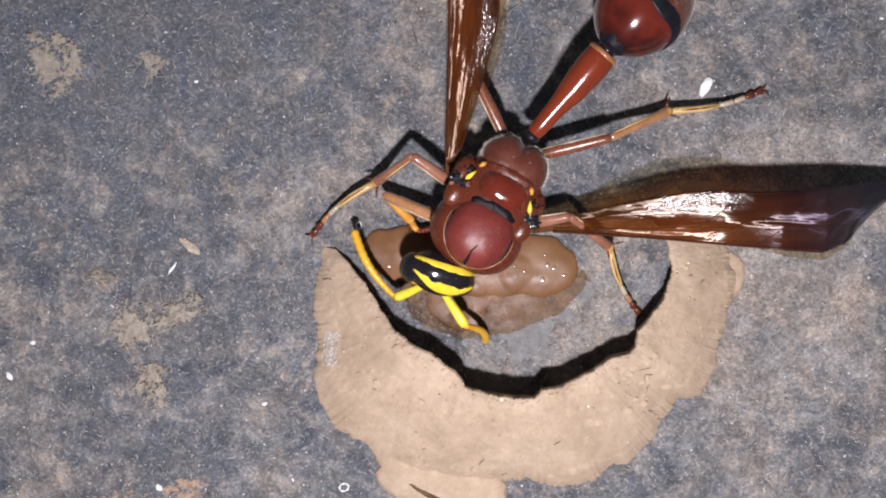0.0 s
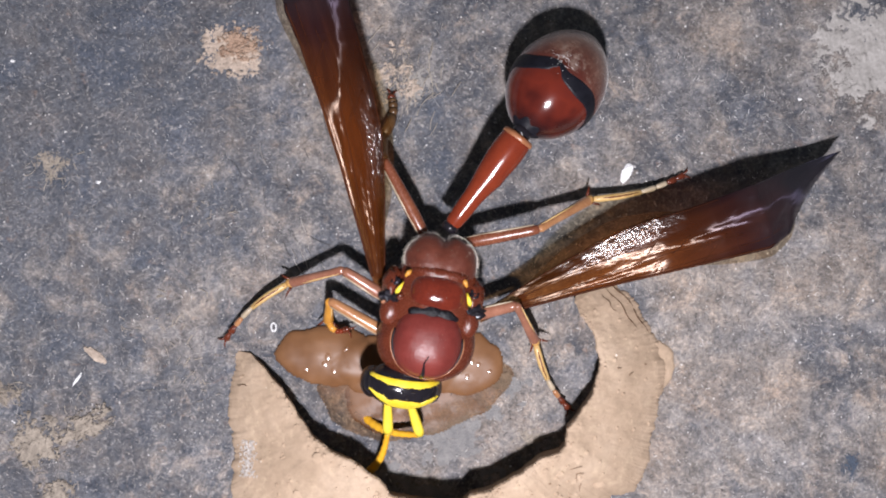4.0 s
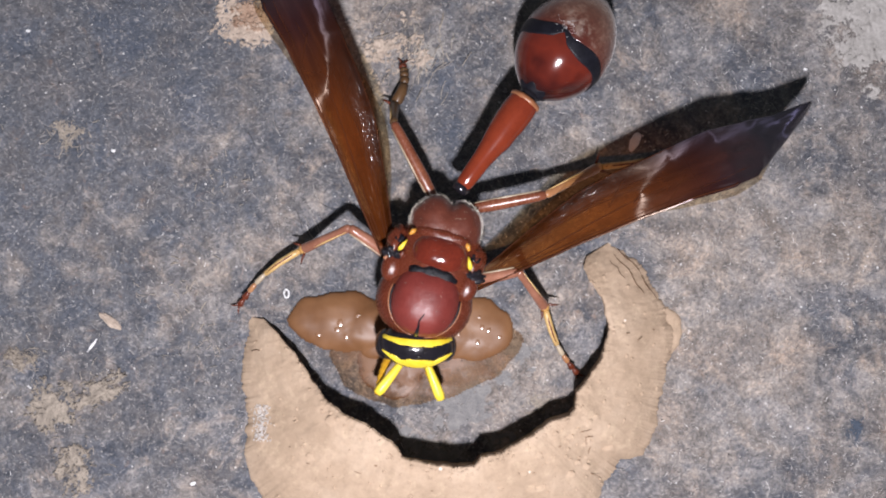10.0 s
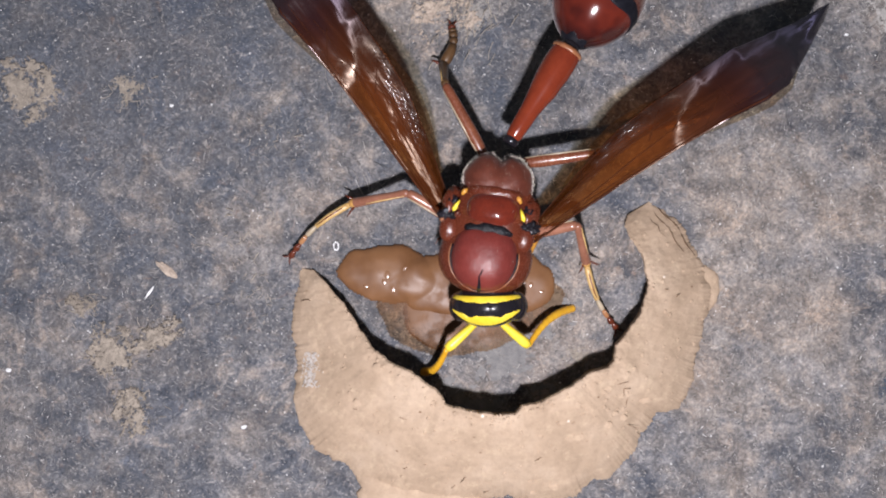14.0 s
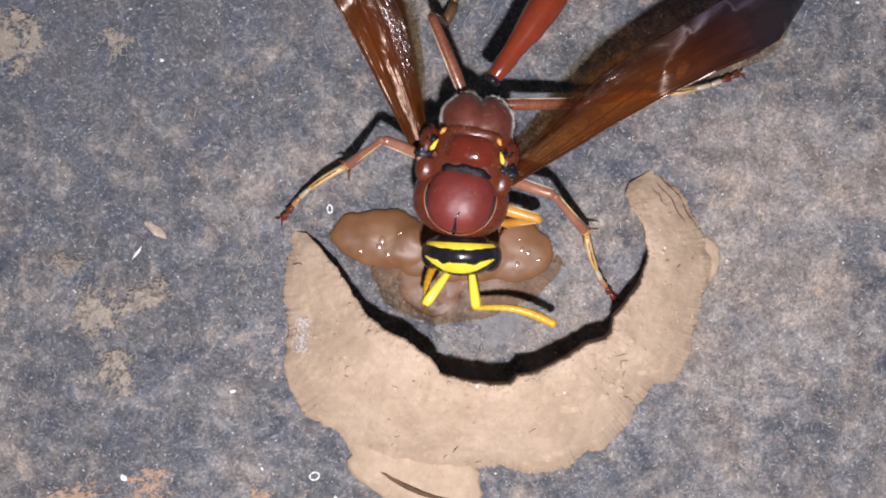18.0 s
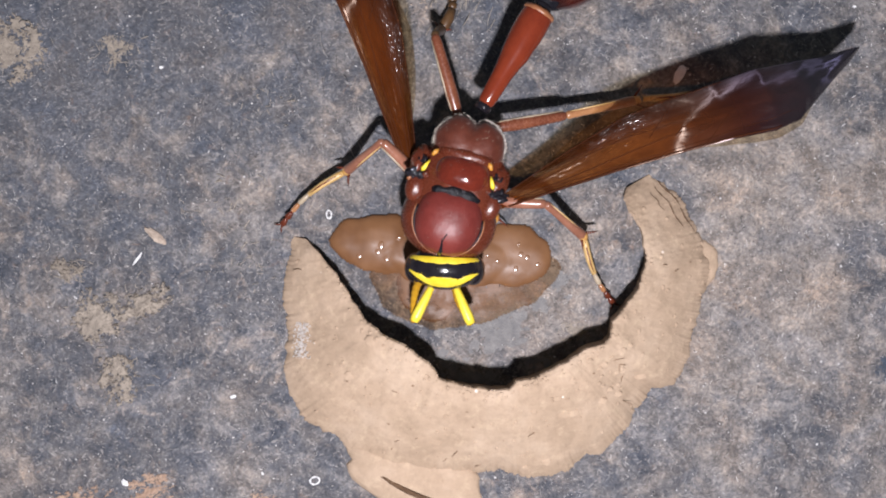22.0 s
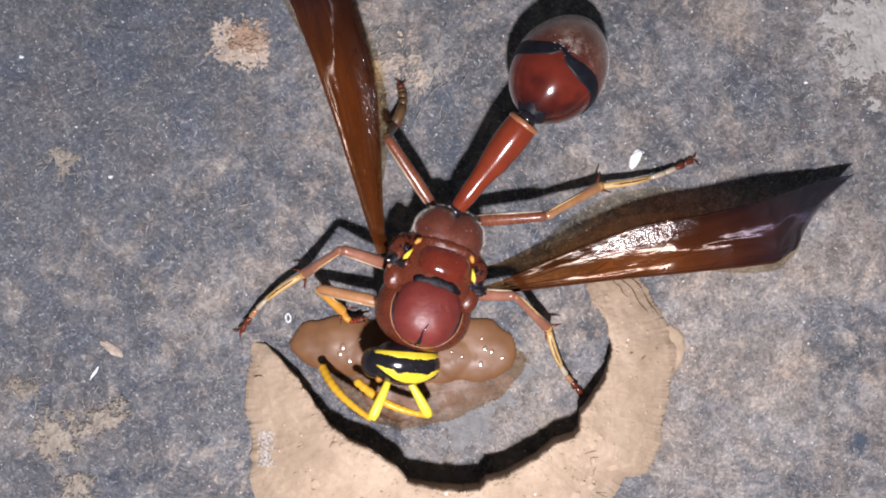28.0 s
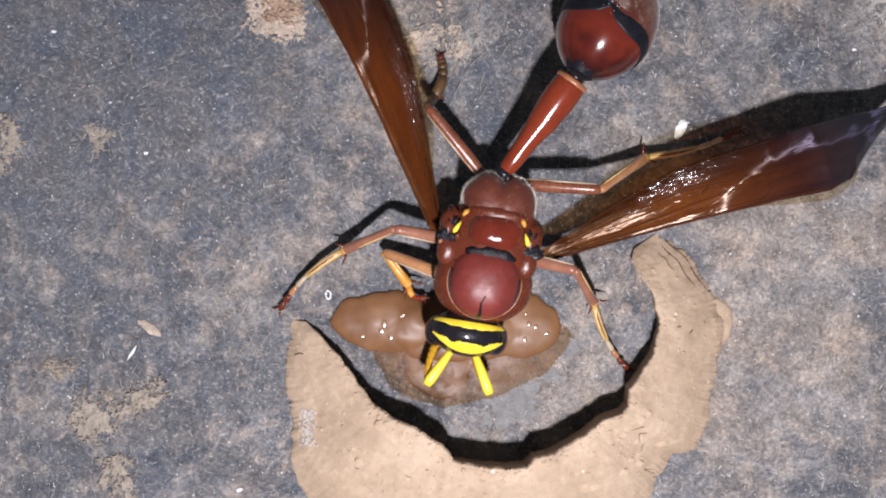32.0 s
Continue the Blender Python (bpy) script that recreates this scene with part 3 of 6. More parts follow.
def build_nest():
    nest = new("mud_nest")
    nest.matrix_world = P(*NEST_AT, 0)
    tagged(nest, "half-built open ring of dry tan mud on the stone", "mud nest")
    bm = bmesh.new()
    rings = []
    across = [0.25 * i for i in range(4 * (len(SECTION) - 1) + 1)]
    section = [(float(np.interp(q, range(len(SECTION)), [p[0] for p in SECTION])), float(np.interp(q, range(len(SECTION)), [p[1] for p in SECTION]))) for q in across]
    for k in range(761):
        angle = 32 - 219 * k / 760
        a, (ri, ro, h) = radians(angle), nest_at(angle)
        jag = 0.1 * noise.fractal(Vector((k * 0.05, 1.0, 2.0)), 0.6, 2.0, 6) + 0.04 * noise.noise(Vector((k * 0.45, 7.0, 2.0)))
        jag_out = 0.26 * noise.fractal(Vector((k * 0.04, 5.0, 8.0)), 0.4, 2.0, 7)
        ring = []
        for f, z in section:
            r = (ro + jag_out * (1 - f) ** 5) * (1 - f) + (ri + jag * min(1.0, f * f) ** 4) * f
            p = Vector((r * math.cos(a), r * math.sin(a), h * z))
            d = rough(p, 0.4, 0.13) + rough(p, 1.7, 0.035, 4.0) + rough(p, 5.0, 0.022, 9.0)
            ring.append(bm.verts.new((p.x, p.y, p.z + (d if 0.02 < f and z > 0.0 else 0) * min(1.0, 3 * z))))
        rings.append(ring)
    grid_faces(bm, rings)
    part("ring_wall", bm, MUD, nest)
    # the apron of mud below the ring
    for name, at, size, tilt in (("mud_apron", (-3.9, -12.4), (4.3, 2.3, 0.95), 22), ("mud_lobe", (12.3, 0.6), (1.3, 1.5, 0.35), 10)):
        bm = bmesh.new()
        turn = Matrix.Rotation(radians(-tilt), 3, "Z")
        blob(bm, (*at, 0), size, 40, 20, lambda u: 1 + 0.13 * noise.fractal(Vector((u.x * 2.2, u.y * 2.2, 1.0)), 0.8, 2.0, 5), turn)
        part(name, bm, MUD, nest)
    # cracks and folds
    def fold(points, width):
        b2 = bmesh.new()
        tube(b2, points, [width * (0.3 + math.sin(math.pi * (k + 0.5) / len(points))) for k in range(len(points))], 6, 0.5)
        part("crack", b2, MUD_DARK, nest)
    seam = []
    for k in range(9):
        x, y = -6.3 + 0.6 * k, -12.0 - 1.9 * (1 - (1 - k / 8) ** 1.7)
        q = Matrix.Rotation(radians(22), 2, "Z") @ Vector((x + 3.9, y + 12.4))
        seam.append((x, y, 0.95 * math.sqrt(max(0.0, 1 - (q.x / 4.3) ** 2 - (q.y / 2.3) ** 2)) + 0.03))
    fold(seam, 0.12)
    for f, a0, a1, width in ((0.1, 29, 12, 0.05), (0.26, 28, 14, 0.035), (0.42, 27, 20, 0.025)):
        fold([nest_surface(a0 + (a1 - a0) * k / 10, f + 0.02 * math.sin(k * 1.1)) + Vector((0, 0, 0.01)) for k in range(11)], width)
    fold([(-11.3 + 0.3 * k, -0.55 + 0.12 * math.sin(k * 1.3), 0.75 + 0.1 * k) for k in range(6)], 0.028)
    fold([(-11.0 + 0.35 * k, -5.35 - 0.08 * k, 0.75 + 0.16 * k) for k in range(7)], 0.028)
    # crumbs that cling to the rim and the slope
    rng = random.Random(12)
    b3 = bmesh.new()
    for k in range(320):
        angle = rng.uniform(-180, 26)
        p = nest_surface(angle, 0.95 + rng.uniform(-0.04, 0.04) if k % 3 == 0 else rng.uniform(0.03, 0.95))
        size = rng.uniform(0.04, 0.12)
        blob(b3, p, (size, size * rng.uniform(0.6, 1.4), size * 0.6), 7, 5, lambda u: 1 + 0.3 * noise.noise(u * 3 + Vector((k, 0, 0))))
    # short dark scratches and pits
    for k in range(18):
        angle, f, turn = rng.uniform(-172, 10), rng.uniform(0.12, 0.85), rng.uniform(0, 6.3)
        n = rng.uniform(0.1, 0.45)
        p = nest_surface(angle, f)
        b6 = bmesh.new()
        tube(b6, [p + Vector((n * (q - 1) * math.cos(turn) + 0.05 * q * q, n * (q - 1) * math.sin(turn), 0.02 - 0.01 * abs(q - 1))) for q in (0, 1, 2)], [0.012, rng.uniform(0.02, 0.04), 0.01], 6, 0.6)
        part("scratch", b6, PIT, nest)
    # thin flakes that lift off the slope
    for k in range(34):
        angle, f = (rng.uniform(-62, -22), rng.uniform(0.4, 0.9)) if k < 22 else (rng.uniform(-170, -20), rng.uniform(0.15, 0.9))
        b4, size = bmesh.new(), rng.uniform(0.12, 0.36)
        blob(b4, nest_surface(angle, f), (size, size * rng.uniform(0.5, 0.9), 0.07), 14, 8, lambda u: 1 + 0.4 * noise.noise(u * 2.2 + Vector((k, 0, 0))))
        part("mud_flake", b4, MUD, nest, smooth=False)
    # a white crumbly patch on the flank
    b5 = bmesh.new()
    for k in range(260):
        x, y = rng.gauss(-10.65, 0.22), rng.uniform(-5.6, -3.55)
        angle = math.degrees(math.atan2(y, x))
        ri, ro, h = nest_at(angle)
        z = nest_surface(angle, max(0.0, (ro - math.hypot(x, y)) / (ro - ri))).z + 0.03
        turn, n = rng.uniform(0, 3.1), rng.uniform(0.02, 0.07)
        side = Vector((n * math.cos(turn), n * math.sin(turn), 0))
        mid = Vector((x, y, z + 0.03))
        tube(b5, [mid - side, mid + Vector((0, rng.uniform(-0.04, 0.06), 0.02)), mid + side], [0.02, rng.uniform(0.02, 0.05), 0.015], 6)
    tagged(part("white_crumb_litter", b5, CHALK, nest, "white crumbly patch on the flank"), kind="stuff")
    tagged(part("mud_crumb_litter", b3, MUD, nest), kind="stuff")
    return nest


nest = build_nest()


def wet_mud(name, lobes, seed, label, mat, parent):
    """A kneaded heap: lobes of (x, y, reach across, reach along, height, how steep its edge is), run into one another."""
    step, bm, top, low, keep = 0.09, bmesh.new(), {}, {}, {}
    x0, y0 = min(q[0] - q[2] for q in lobes) - 0.8, min(q[1] - q[3] for q in lobes) - 0.8
    nx, ny = int((max(q[0] + q[2] for q in lobes) + 0.8 - x0) / step), int((max(q[1] + q[3] for q in lobes) + 0.8 - y0) / step)

    def height(x, y):
        wob = 0.2 * noise.fractal(Vector((x * 0.45 + seed, y * 0.45, seed)), 1.1, 2.0, 2)
        h = 0.0
        for cx, cy, rx, ry, tall, steep in lobes:
            d = max(0.0, math.hypot((x - cx) / rx, (y - cy) / ry) + wob)
            if d < 1:
                h = math.hypot(h, tall * (1 - d ** steep) ** (1.0 / 1.6))
        return h * (1 + 0.16 * noise.fractal(Vector((x * 0.4, y * 0.7, seed + 3)), 1.2, 2.0, 2))
    for i in range(nx):
        for j in range(ny):
            keep[i, j] = height(x0 + (i + 0.5) * step, y0 + (j + 0.5) * step) > 0.015

    def corner(store, i, j):
        if (i, j) not in store:
            x, y = x0 + i * step, y0 + j * step
            store[i, j] = bm.verts.new((x, y, 0.06 + height(x, y) if store is top else -0.3))
        return store[i, j]
    for (i, j), stands in keep.items():
        if not stands:
            continue
        bm.faces.new([corner(top, *q) for q in ((i, j), (i + 1, j), (i + 1, j + 1), (i, j + 1))])
        for (di, dj), e in (((0, -1), ((i, j), (i + 1, j))), ((1, 0), ((i + 1, j), (i + 1, j + 1))), ((0, 1), ((i + 1, j + 1), (i, j + 1))), ((-1, 0), ((i, j + 1), (i, j)))):
            if not keep.get((i + di, j + dj)):
                bm.faces.new((corner(top, *e[1]), corner(top, *e[0]), corner(low, *e[0]), corner(low, *e[1])))
    part(name, bm, mat, parent, label)
    return lambda x, y: 0.06 + height(x, y)


mud_heap = tagged(new("wet_mud"), "glossy wet brown mud heap kneaded inside the nest", "wet mud")
mud_heap.matrix_world = P(0, 0, 0)
wet_mud("mud_film", [(-0.6, -4.6, 4.6, 3.0, 0.06, 2.0), (3.0, -3.6, 3.2, 2.4, 0.05, 2.0)], 14.0, "thin damp film round the heap", FILM, mud_heap)
roll_top = wet_mud("mud_roll", [(-4.5, -2.5, 2.9, 1.8, 0.6, 2.6), (-1.0, -3.0, 3.0, 1.9, 0.5, 2.6)], 3.0, "smooth glossy roll of fresh mud", WET, mud_heap)
lobe_top = wet_mud("mud_lobe", [(3.0, -2.8, 2.6, 1.9, 0.4, 2.6), (0.6, -3.3, 2.2, 1.6, 0.35, 2.6)], 8.0, "flat wet lobe", WET, mud_heap)
wet_mud("mud_tongue", [(-1.4, -4.8, 2.1, 2.0, 0.16, 1.6)], 11.0, "thin wet tongue", SMEAR, mud_heap)


def wet_beads(at, reach, count, top, seed):
    """Tiny shining water beads on the mud."""
    rng, bm = random.Random(seed), bmesh.new()
    for k in range(count):
        t, f, r = rng.uniform(0, 6.3), rng.uniform(0.2, 0.85), rng.uniform(0.06, 0.17)
        x, y = at[0] + reach[0] * f * math.cos(t), at[1] + reach[1] * f * math.sin(t)
        blob(bm, (x, y, top(x, y)), (r, r * rng.uniform(0.6, 1.8), r * 0.15), 16, 12)
    tagged(part("water_bead_litter", bm, BEAD), "tiny shining water beads on the wet mud", "water beads", kind="stuff")


wet_beads((-4.9, -2.5), (2.1, 1.3), 6, roll_top, 27)
wet_beads((3.2, -2.8), (2.1, 1.4), 7, lobe_top, 23)


# ---- what lies on the stone ----
def crust(name, at, size, turn, seed, mat, label, category="crust", height=0.2, cells=84, gap=0.0, ragged=1.0):
    """A ragged flat crust with holes: cells of a grid that a noise leaves standing."""
    bm, top, low, keep = bmesh.new(), {}, {}, set()
    for i in range(cells):
        for j in range(cells):
            u, v = -1 + (2 * i + 1) / cells, -1 + (2 * j + 1) / cells
            n = noise.fractal(Vector((u * 2.2 + seed, v * 2.2, seed * 0.7)), 0.6, 2.0, 5)
            fine = noise.fractal(Vector((u * 9 + seed, v * 9, seed)), 0.5, 2.0, 4)
            if u * u + v * v + ragged * (0.9 * n + 0.75 * fine) + gap < 0.45:
                keep.add((i, j))

    def corner(store, i, j, z):
        if (i, j) not in store:
            x, y = (-1 + 2 * i / cells) * size[0], (-1 + 2 * j / cells) * size[1]
            h = z * (0.5 + 0.9 * abs(noise.fractal(Vector((x * 2.5 + seed, y * 2.5, 1.0)), 0.6, 2.0, 4))) if z > 0 else z
            store[i, j] = bm.verts.new((x + 0.02 * noise.noise(Vector((i * 0.7, j * 0.7, seed))), y, h))
        return store[i, j]
    for i, j in keep:
        bm.faces.new([corner(top, *q, height) for q in ((i, j), (i + 1, j), (i + 1, j + 1), (i, j + 1))])
        for (di, dj), e in (((0, -1), ((i, j), (i + 1, j))), ((1, 0), ((i + 1, j), (i + 1, j + 1))), ((0, 1), ((i + 1, j + 1), (i, j + 1))), ((-1, 0), ((i, j + 1), (i, j)))):
            if (i + di, j + dj) not in keep:
                bm.faces.new((corner(top, *e[1], height), corner(top, *e[0], height), corner(low, *e[0], -0.2), corner(low, *e[1], -0.2)))
    ob = part(name, bm, mat)
    ob.matrix_world = P(at[0], at[1], ground_height(*at), 0, 0, turn)
    return tagged(ob, label, category, kind="stuff")


OLD, TAN, RUSTY = "pale grey crust of old mud on the stone", "thin tan dust stain on the stone", "rusty orange crust on the stone"
crust("mud_crust", (-21.1, -7.3), (1.6, 1.7), 20, 1.0, CRUST, OLD)
crust("mud_crust", (-18.3, -6.5), (1.8, 0.9), 28, 5.5, CRUST, OLD)
crust("mud_crust", (-19.5, -11.0), (1.5, 1.6), 0, 9.0, CRUST, OLD, gap=0.15)
crust("mud_crust", (-22.8, -4.7), (1.1, 0.7), -10, 12.0, CRUST, OLD, gap=0.1)
crust("dust_stain", (-20.2, 8.2), (1.2, 1.1), 0, 15.0, CRUST, TAN, height=0.06, gap=0.1)
crust("dust_stain", (-26.3, 8.4), (2.2, 2.2), 30, 18.0, CRUST, TAN, height=0.06, gap=0.12)
PALE = "thin pale grey dust veil on the stone"
crust("dust_veil", (-1.6, 13.4), (2.6, 2.2), 10, 21.0, CREAM, "cream dust caught on the stone behind the wasp", height=0.08, gap=0.24)
crust("dust_veil", (0.8, 13.3), (1.9, 1.4), 35, 24.0, DUST, PALE, height=0.06, gap=0.1)
crust("dust_stain", (6.9, -7.2), (1.0, 0.7), 15, 27.0, CRUST, TAN, height=0.05, gap=0.12)
crust("dust_veil", (3.4, -6.2), (7.5, 5.0), 20, 71.0, VEIL, "pale dusty film on the stone inside the nest", height=0.04, cells=130, gap=-0.3)
crust("mud_crust", (-10.2, 15.1), (2.7, 2.3), 0, 33.0, CREAM, "cream and orange crumbly crust on the stone", height=0.16, ragged=0.45)
crust("rust_crust", (-9.7, 15.4), (1.3, 1.0), 0, 36.0, RUST, RUSTY, height=0.24, gap=-0.05)
crust("rust_crust", (-17.6, -17.6), (1.6, 1.1), 20, 39.0, RUST, RUSTY, height=0.1, gap=0.16)
crust("rust_crust", (-10.9, -18.2), (1.2, 0.9), -10, 42.0, RUST, RUSTY, height=0.1, gap=0.16)
crust("rust_crust", (-22.0, -18.5), (2.6, 1.0), 8, 45.0, RUST, RUSTY, height=0.08, gap=0.22)
crust("dark_patch", (25.7, -8.8), (0.8, 1.0), 0, 48.0, DARK, "small blue-black stain on the stone", "stain", height=0.04, gap=0.05)
crust("dark_patch", (27.0, 16.6), (1.4, 0.9), 15, 51.0, DARK, "flat dark patch beside the grey fluff", "stain", height=0.04)


def flake(name, at, size, turn, mat, label, category="flake"):
    bm = bmesh.new()
    blob(bm, (0, 0, 0), size, 18, 10, lambda u: 1 + 0.5 * noise.noise(u * 1.7 + Vector((at[0], at[1], 0))) + 0.2 * noise.noise(u * 4.0))
    ob = part(name, bm, mat, smooth=False)
    ob.matrix_world = P(at[0], at[1], ground_height(*at) + size[2] * 0.5, 4, 3, turn)
    return tagged(ob, label, category)


flake("stone_chip", (12.62, 8.12), (0.26, 0.6, 0.14), -25, WHITE, "bright white chip lying by the hind foot")
flake("pale_flake", (-17.7, -2.5), (0.68, 0.26, 0.1), -38, CREAM, "pale flat flake on the stone")
flake("white_sliver", (-18.75, -3.85), (0.42, 0.07, 0.07), 55, WHITE, "thin white sliver on the stone")
for at, r in (((-30.0, -0.3), 0.55), ((-29.7, -1.3), 0.35), ((-27.1, -8.7), 0.22), ((-28.5, -10.8), 0.3), ((-19.1, -17.15), 0.3), ((22.7, 12.45), 0.14), ((-11.0, -16.3), 0.12), ((-12.9, -11.8), 0.2),
              ((-22.7, 14.35), 0.16), ((-17.7, 7.4), 0.16), ((-6.6, -17.9), 0.22)):
    flake("white_speck", at, (r * 0.8, r * 0.5, r * 0.3), at[0] * 40, WHITE, "tiny white grain on the stone", "grain")


def droplet_ring(at, a, b, turn):
    """A dried drop that left a raised rim."""
    bm = bmesh.new()
    rings = []
    for k in range(28):
        t = 2 * math.pi * k / 28
        c, r = Vector((a * math.cos(t), b * math.sin(t), 0.04)), 0.05 + 0.015 * math.sin(5 * t)
        out = Vector((math.cos(t), math.sin(t), 0))
        rings.append([bm.verts.new(c + out * r * math.cos(q) + Vector((0, 0, r * math.sin(q)))) for q in (2 * math.pi * i / 8 for i in range(8))])
    grid_faces(bm, rings + rings[:1], cap=False)
    ob = part("dried_drop", bm, WHITE)
    ob.matrix_world = P(at[0], at[1], ground_height(*at), 0, 0, turn)
    tagged(ob, "small pale ring of a dried drop", "ring")


droplet_ring((-7.6, -0.85), 0.14, 0.24, 5)
droplet_ring((-7.9, -16.6), 0.28, 0.22, 20)


def strands(name, centre, spread, count, length, width, mat, seed, lift, label, category, lean=None):
    """Thin curved hairs strewn over a stretch of stone."""
    rng, bm = random.Random(seed), bmesh.new()
    for k in range(count):
        x, y = (rng.gauss(centre[0], spread[0]), rng.gauss(centre[1], spread[1])) if lift else (rng.uniform(-spread[0], spread[0]) + centre[0], rng.uniform(-spread[1], spread[1]) + centre[1])
        a = rng.uniform(0, math.pi) if lean is None else rng.gauss(lean, 0.35)
        n, w = length * rng.uniform(0.4, 1.5), width * rng.uniform(0.6, 1.5)
        d, s = Vector((math.cos(a), math.sin(a), 0)) * n / 3, Vector((-math.sin(a), math.cos(a), 0)) * w
        bend, rise = rng.uniform(-0.35, 0.35) * n, rng.uniform(0.2, 1.0) * lift
        g = ground_height(x, y) + 0.03
        pts = [Vector((x, y, g)) + d * (i - 1.5) + s.normalized() * bend * (0.25 - (i / 3 - 0.5) ** 2) + Vector((0, 0, rise * (1 - (i / 1.5 - 1) ** 2))) for i in range(4)]
        rows = [[bm.verts.new(p - s), bm.verts.new(p + Vector((0, 0, w))), bm.verts.new(p + s)] for p in pts]
        for p, q in zip(rows, rows[1:]):
            bm.faces.new((p[0], p[1], q[1], q[0]))
            bm.faces.new((p[1], p[2], q[2], q[1]))
    return tagged(part(name, bm, mat, smooth=False), label, category, kind="stuff")


strands("fibre_litter", (1, 2), (33, 21), 2400, 0.22, 0.010, FIBRE, 5, 0.0, "short pale plant fibres scattered over the stone", "fibres")
strands("fibre_litter", (18, 0), (13, 15), 3400, 0.2, 0.011, FIBRE, 6, 0.0, "short pale plant fibres scattered over the stone", "fibres")
for k, (at, reach) in enumerate((((-21.1, -7.3), 0.9), ((-18.3, -6.5), 0.9), ((-19.5, -11.0), 0.9), ((-22.8, -4.7), 0.6), ((-20.2, 8.2), 0.7), ((-26.3, 8.4), 1.1), ((-12.5, -3.5), 1.0), ((-14.0, -0.5), 1.3), ((-11.5, 6.0), 1.0))):
    strands("dust_fibre_tuft", at, (reach, reach * 0.9), 28, 0.4, 0.016, TUFT, 40 + k, 0.12, "small tuft of pale tan dust fibres on the stone", "fibres")
strands("cobweb_shreds", (-6.5, 9.5), (1.3, 3.0), 22, 1.0, 0.014, FIBRE, 7, 0.3, "wispy pale cobweb shreds on the stone", "cobweb", 1.9)
strands("cobweb_shreds", (-0.8, 13.5), (1.5, 1.3), 90, 0.8, 0.016, TUFT, 8, 0.3, "wispy pale cobweb shreds on the stone", "cobweb", 1.4)
strands("cobweb_shreds", (-6.2, 3.2), (0.8, 0.9), 16, 1.2, 0.014, FIBRE, 9, 0.2, "wispy pale cobweb shreds on the stone", "cobweb", 2.1)
crust("lime_crust", (26.6, 15.3), (4.3, 4.4), 20, 61.0, FLUFF, "pale grey flaky lime crust with dark holes", "crust", height=0.12, cells=120, gap=-0.02, ragged=0.62)
strands("grey_fluff", (25.0, 13.6), (1.3, 1.4), 70, 0.4, 0.014, FLUFF, 10, 0.25, "thin grey-white fluff caught on the crust", "fluff")


def grains(count, seed):
    rng, bm = random.Random(seed), bmesh.new()
    for k in range(count):
        x, y, r = rng.uniform(-33, 35), rng.uniform(-21, 25), rng.uniform(0.02, 0.07)
        g = ground_height(x, y)
        top = bm.verts.new((x + rng.uniform(-0.3, 0.3) * r, y, g + r * 0.9))
        base = [bm.verts.new((x + r * math.cos(a) * rng.uniform(0.6, 1.3), y + r * math.sin(a), g - 0.02)) for a in (0.3, 1.6, 2.9, 4.4, 5.5)]
        for p, q in zip(base, base[1:] + base[:1]):
            bm.faces.new((p, q, top))
    tagged(part("sand_grains", bm, FIBRE, smooth=False), "loose pale sand grains on the stone", "sand", kind="stuff")


grains(12000, 11)

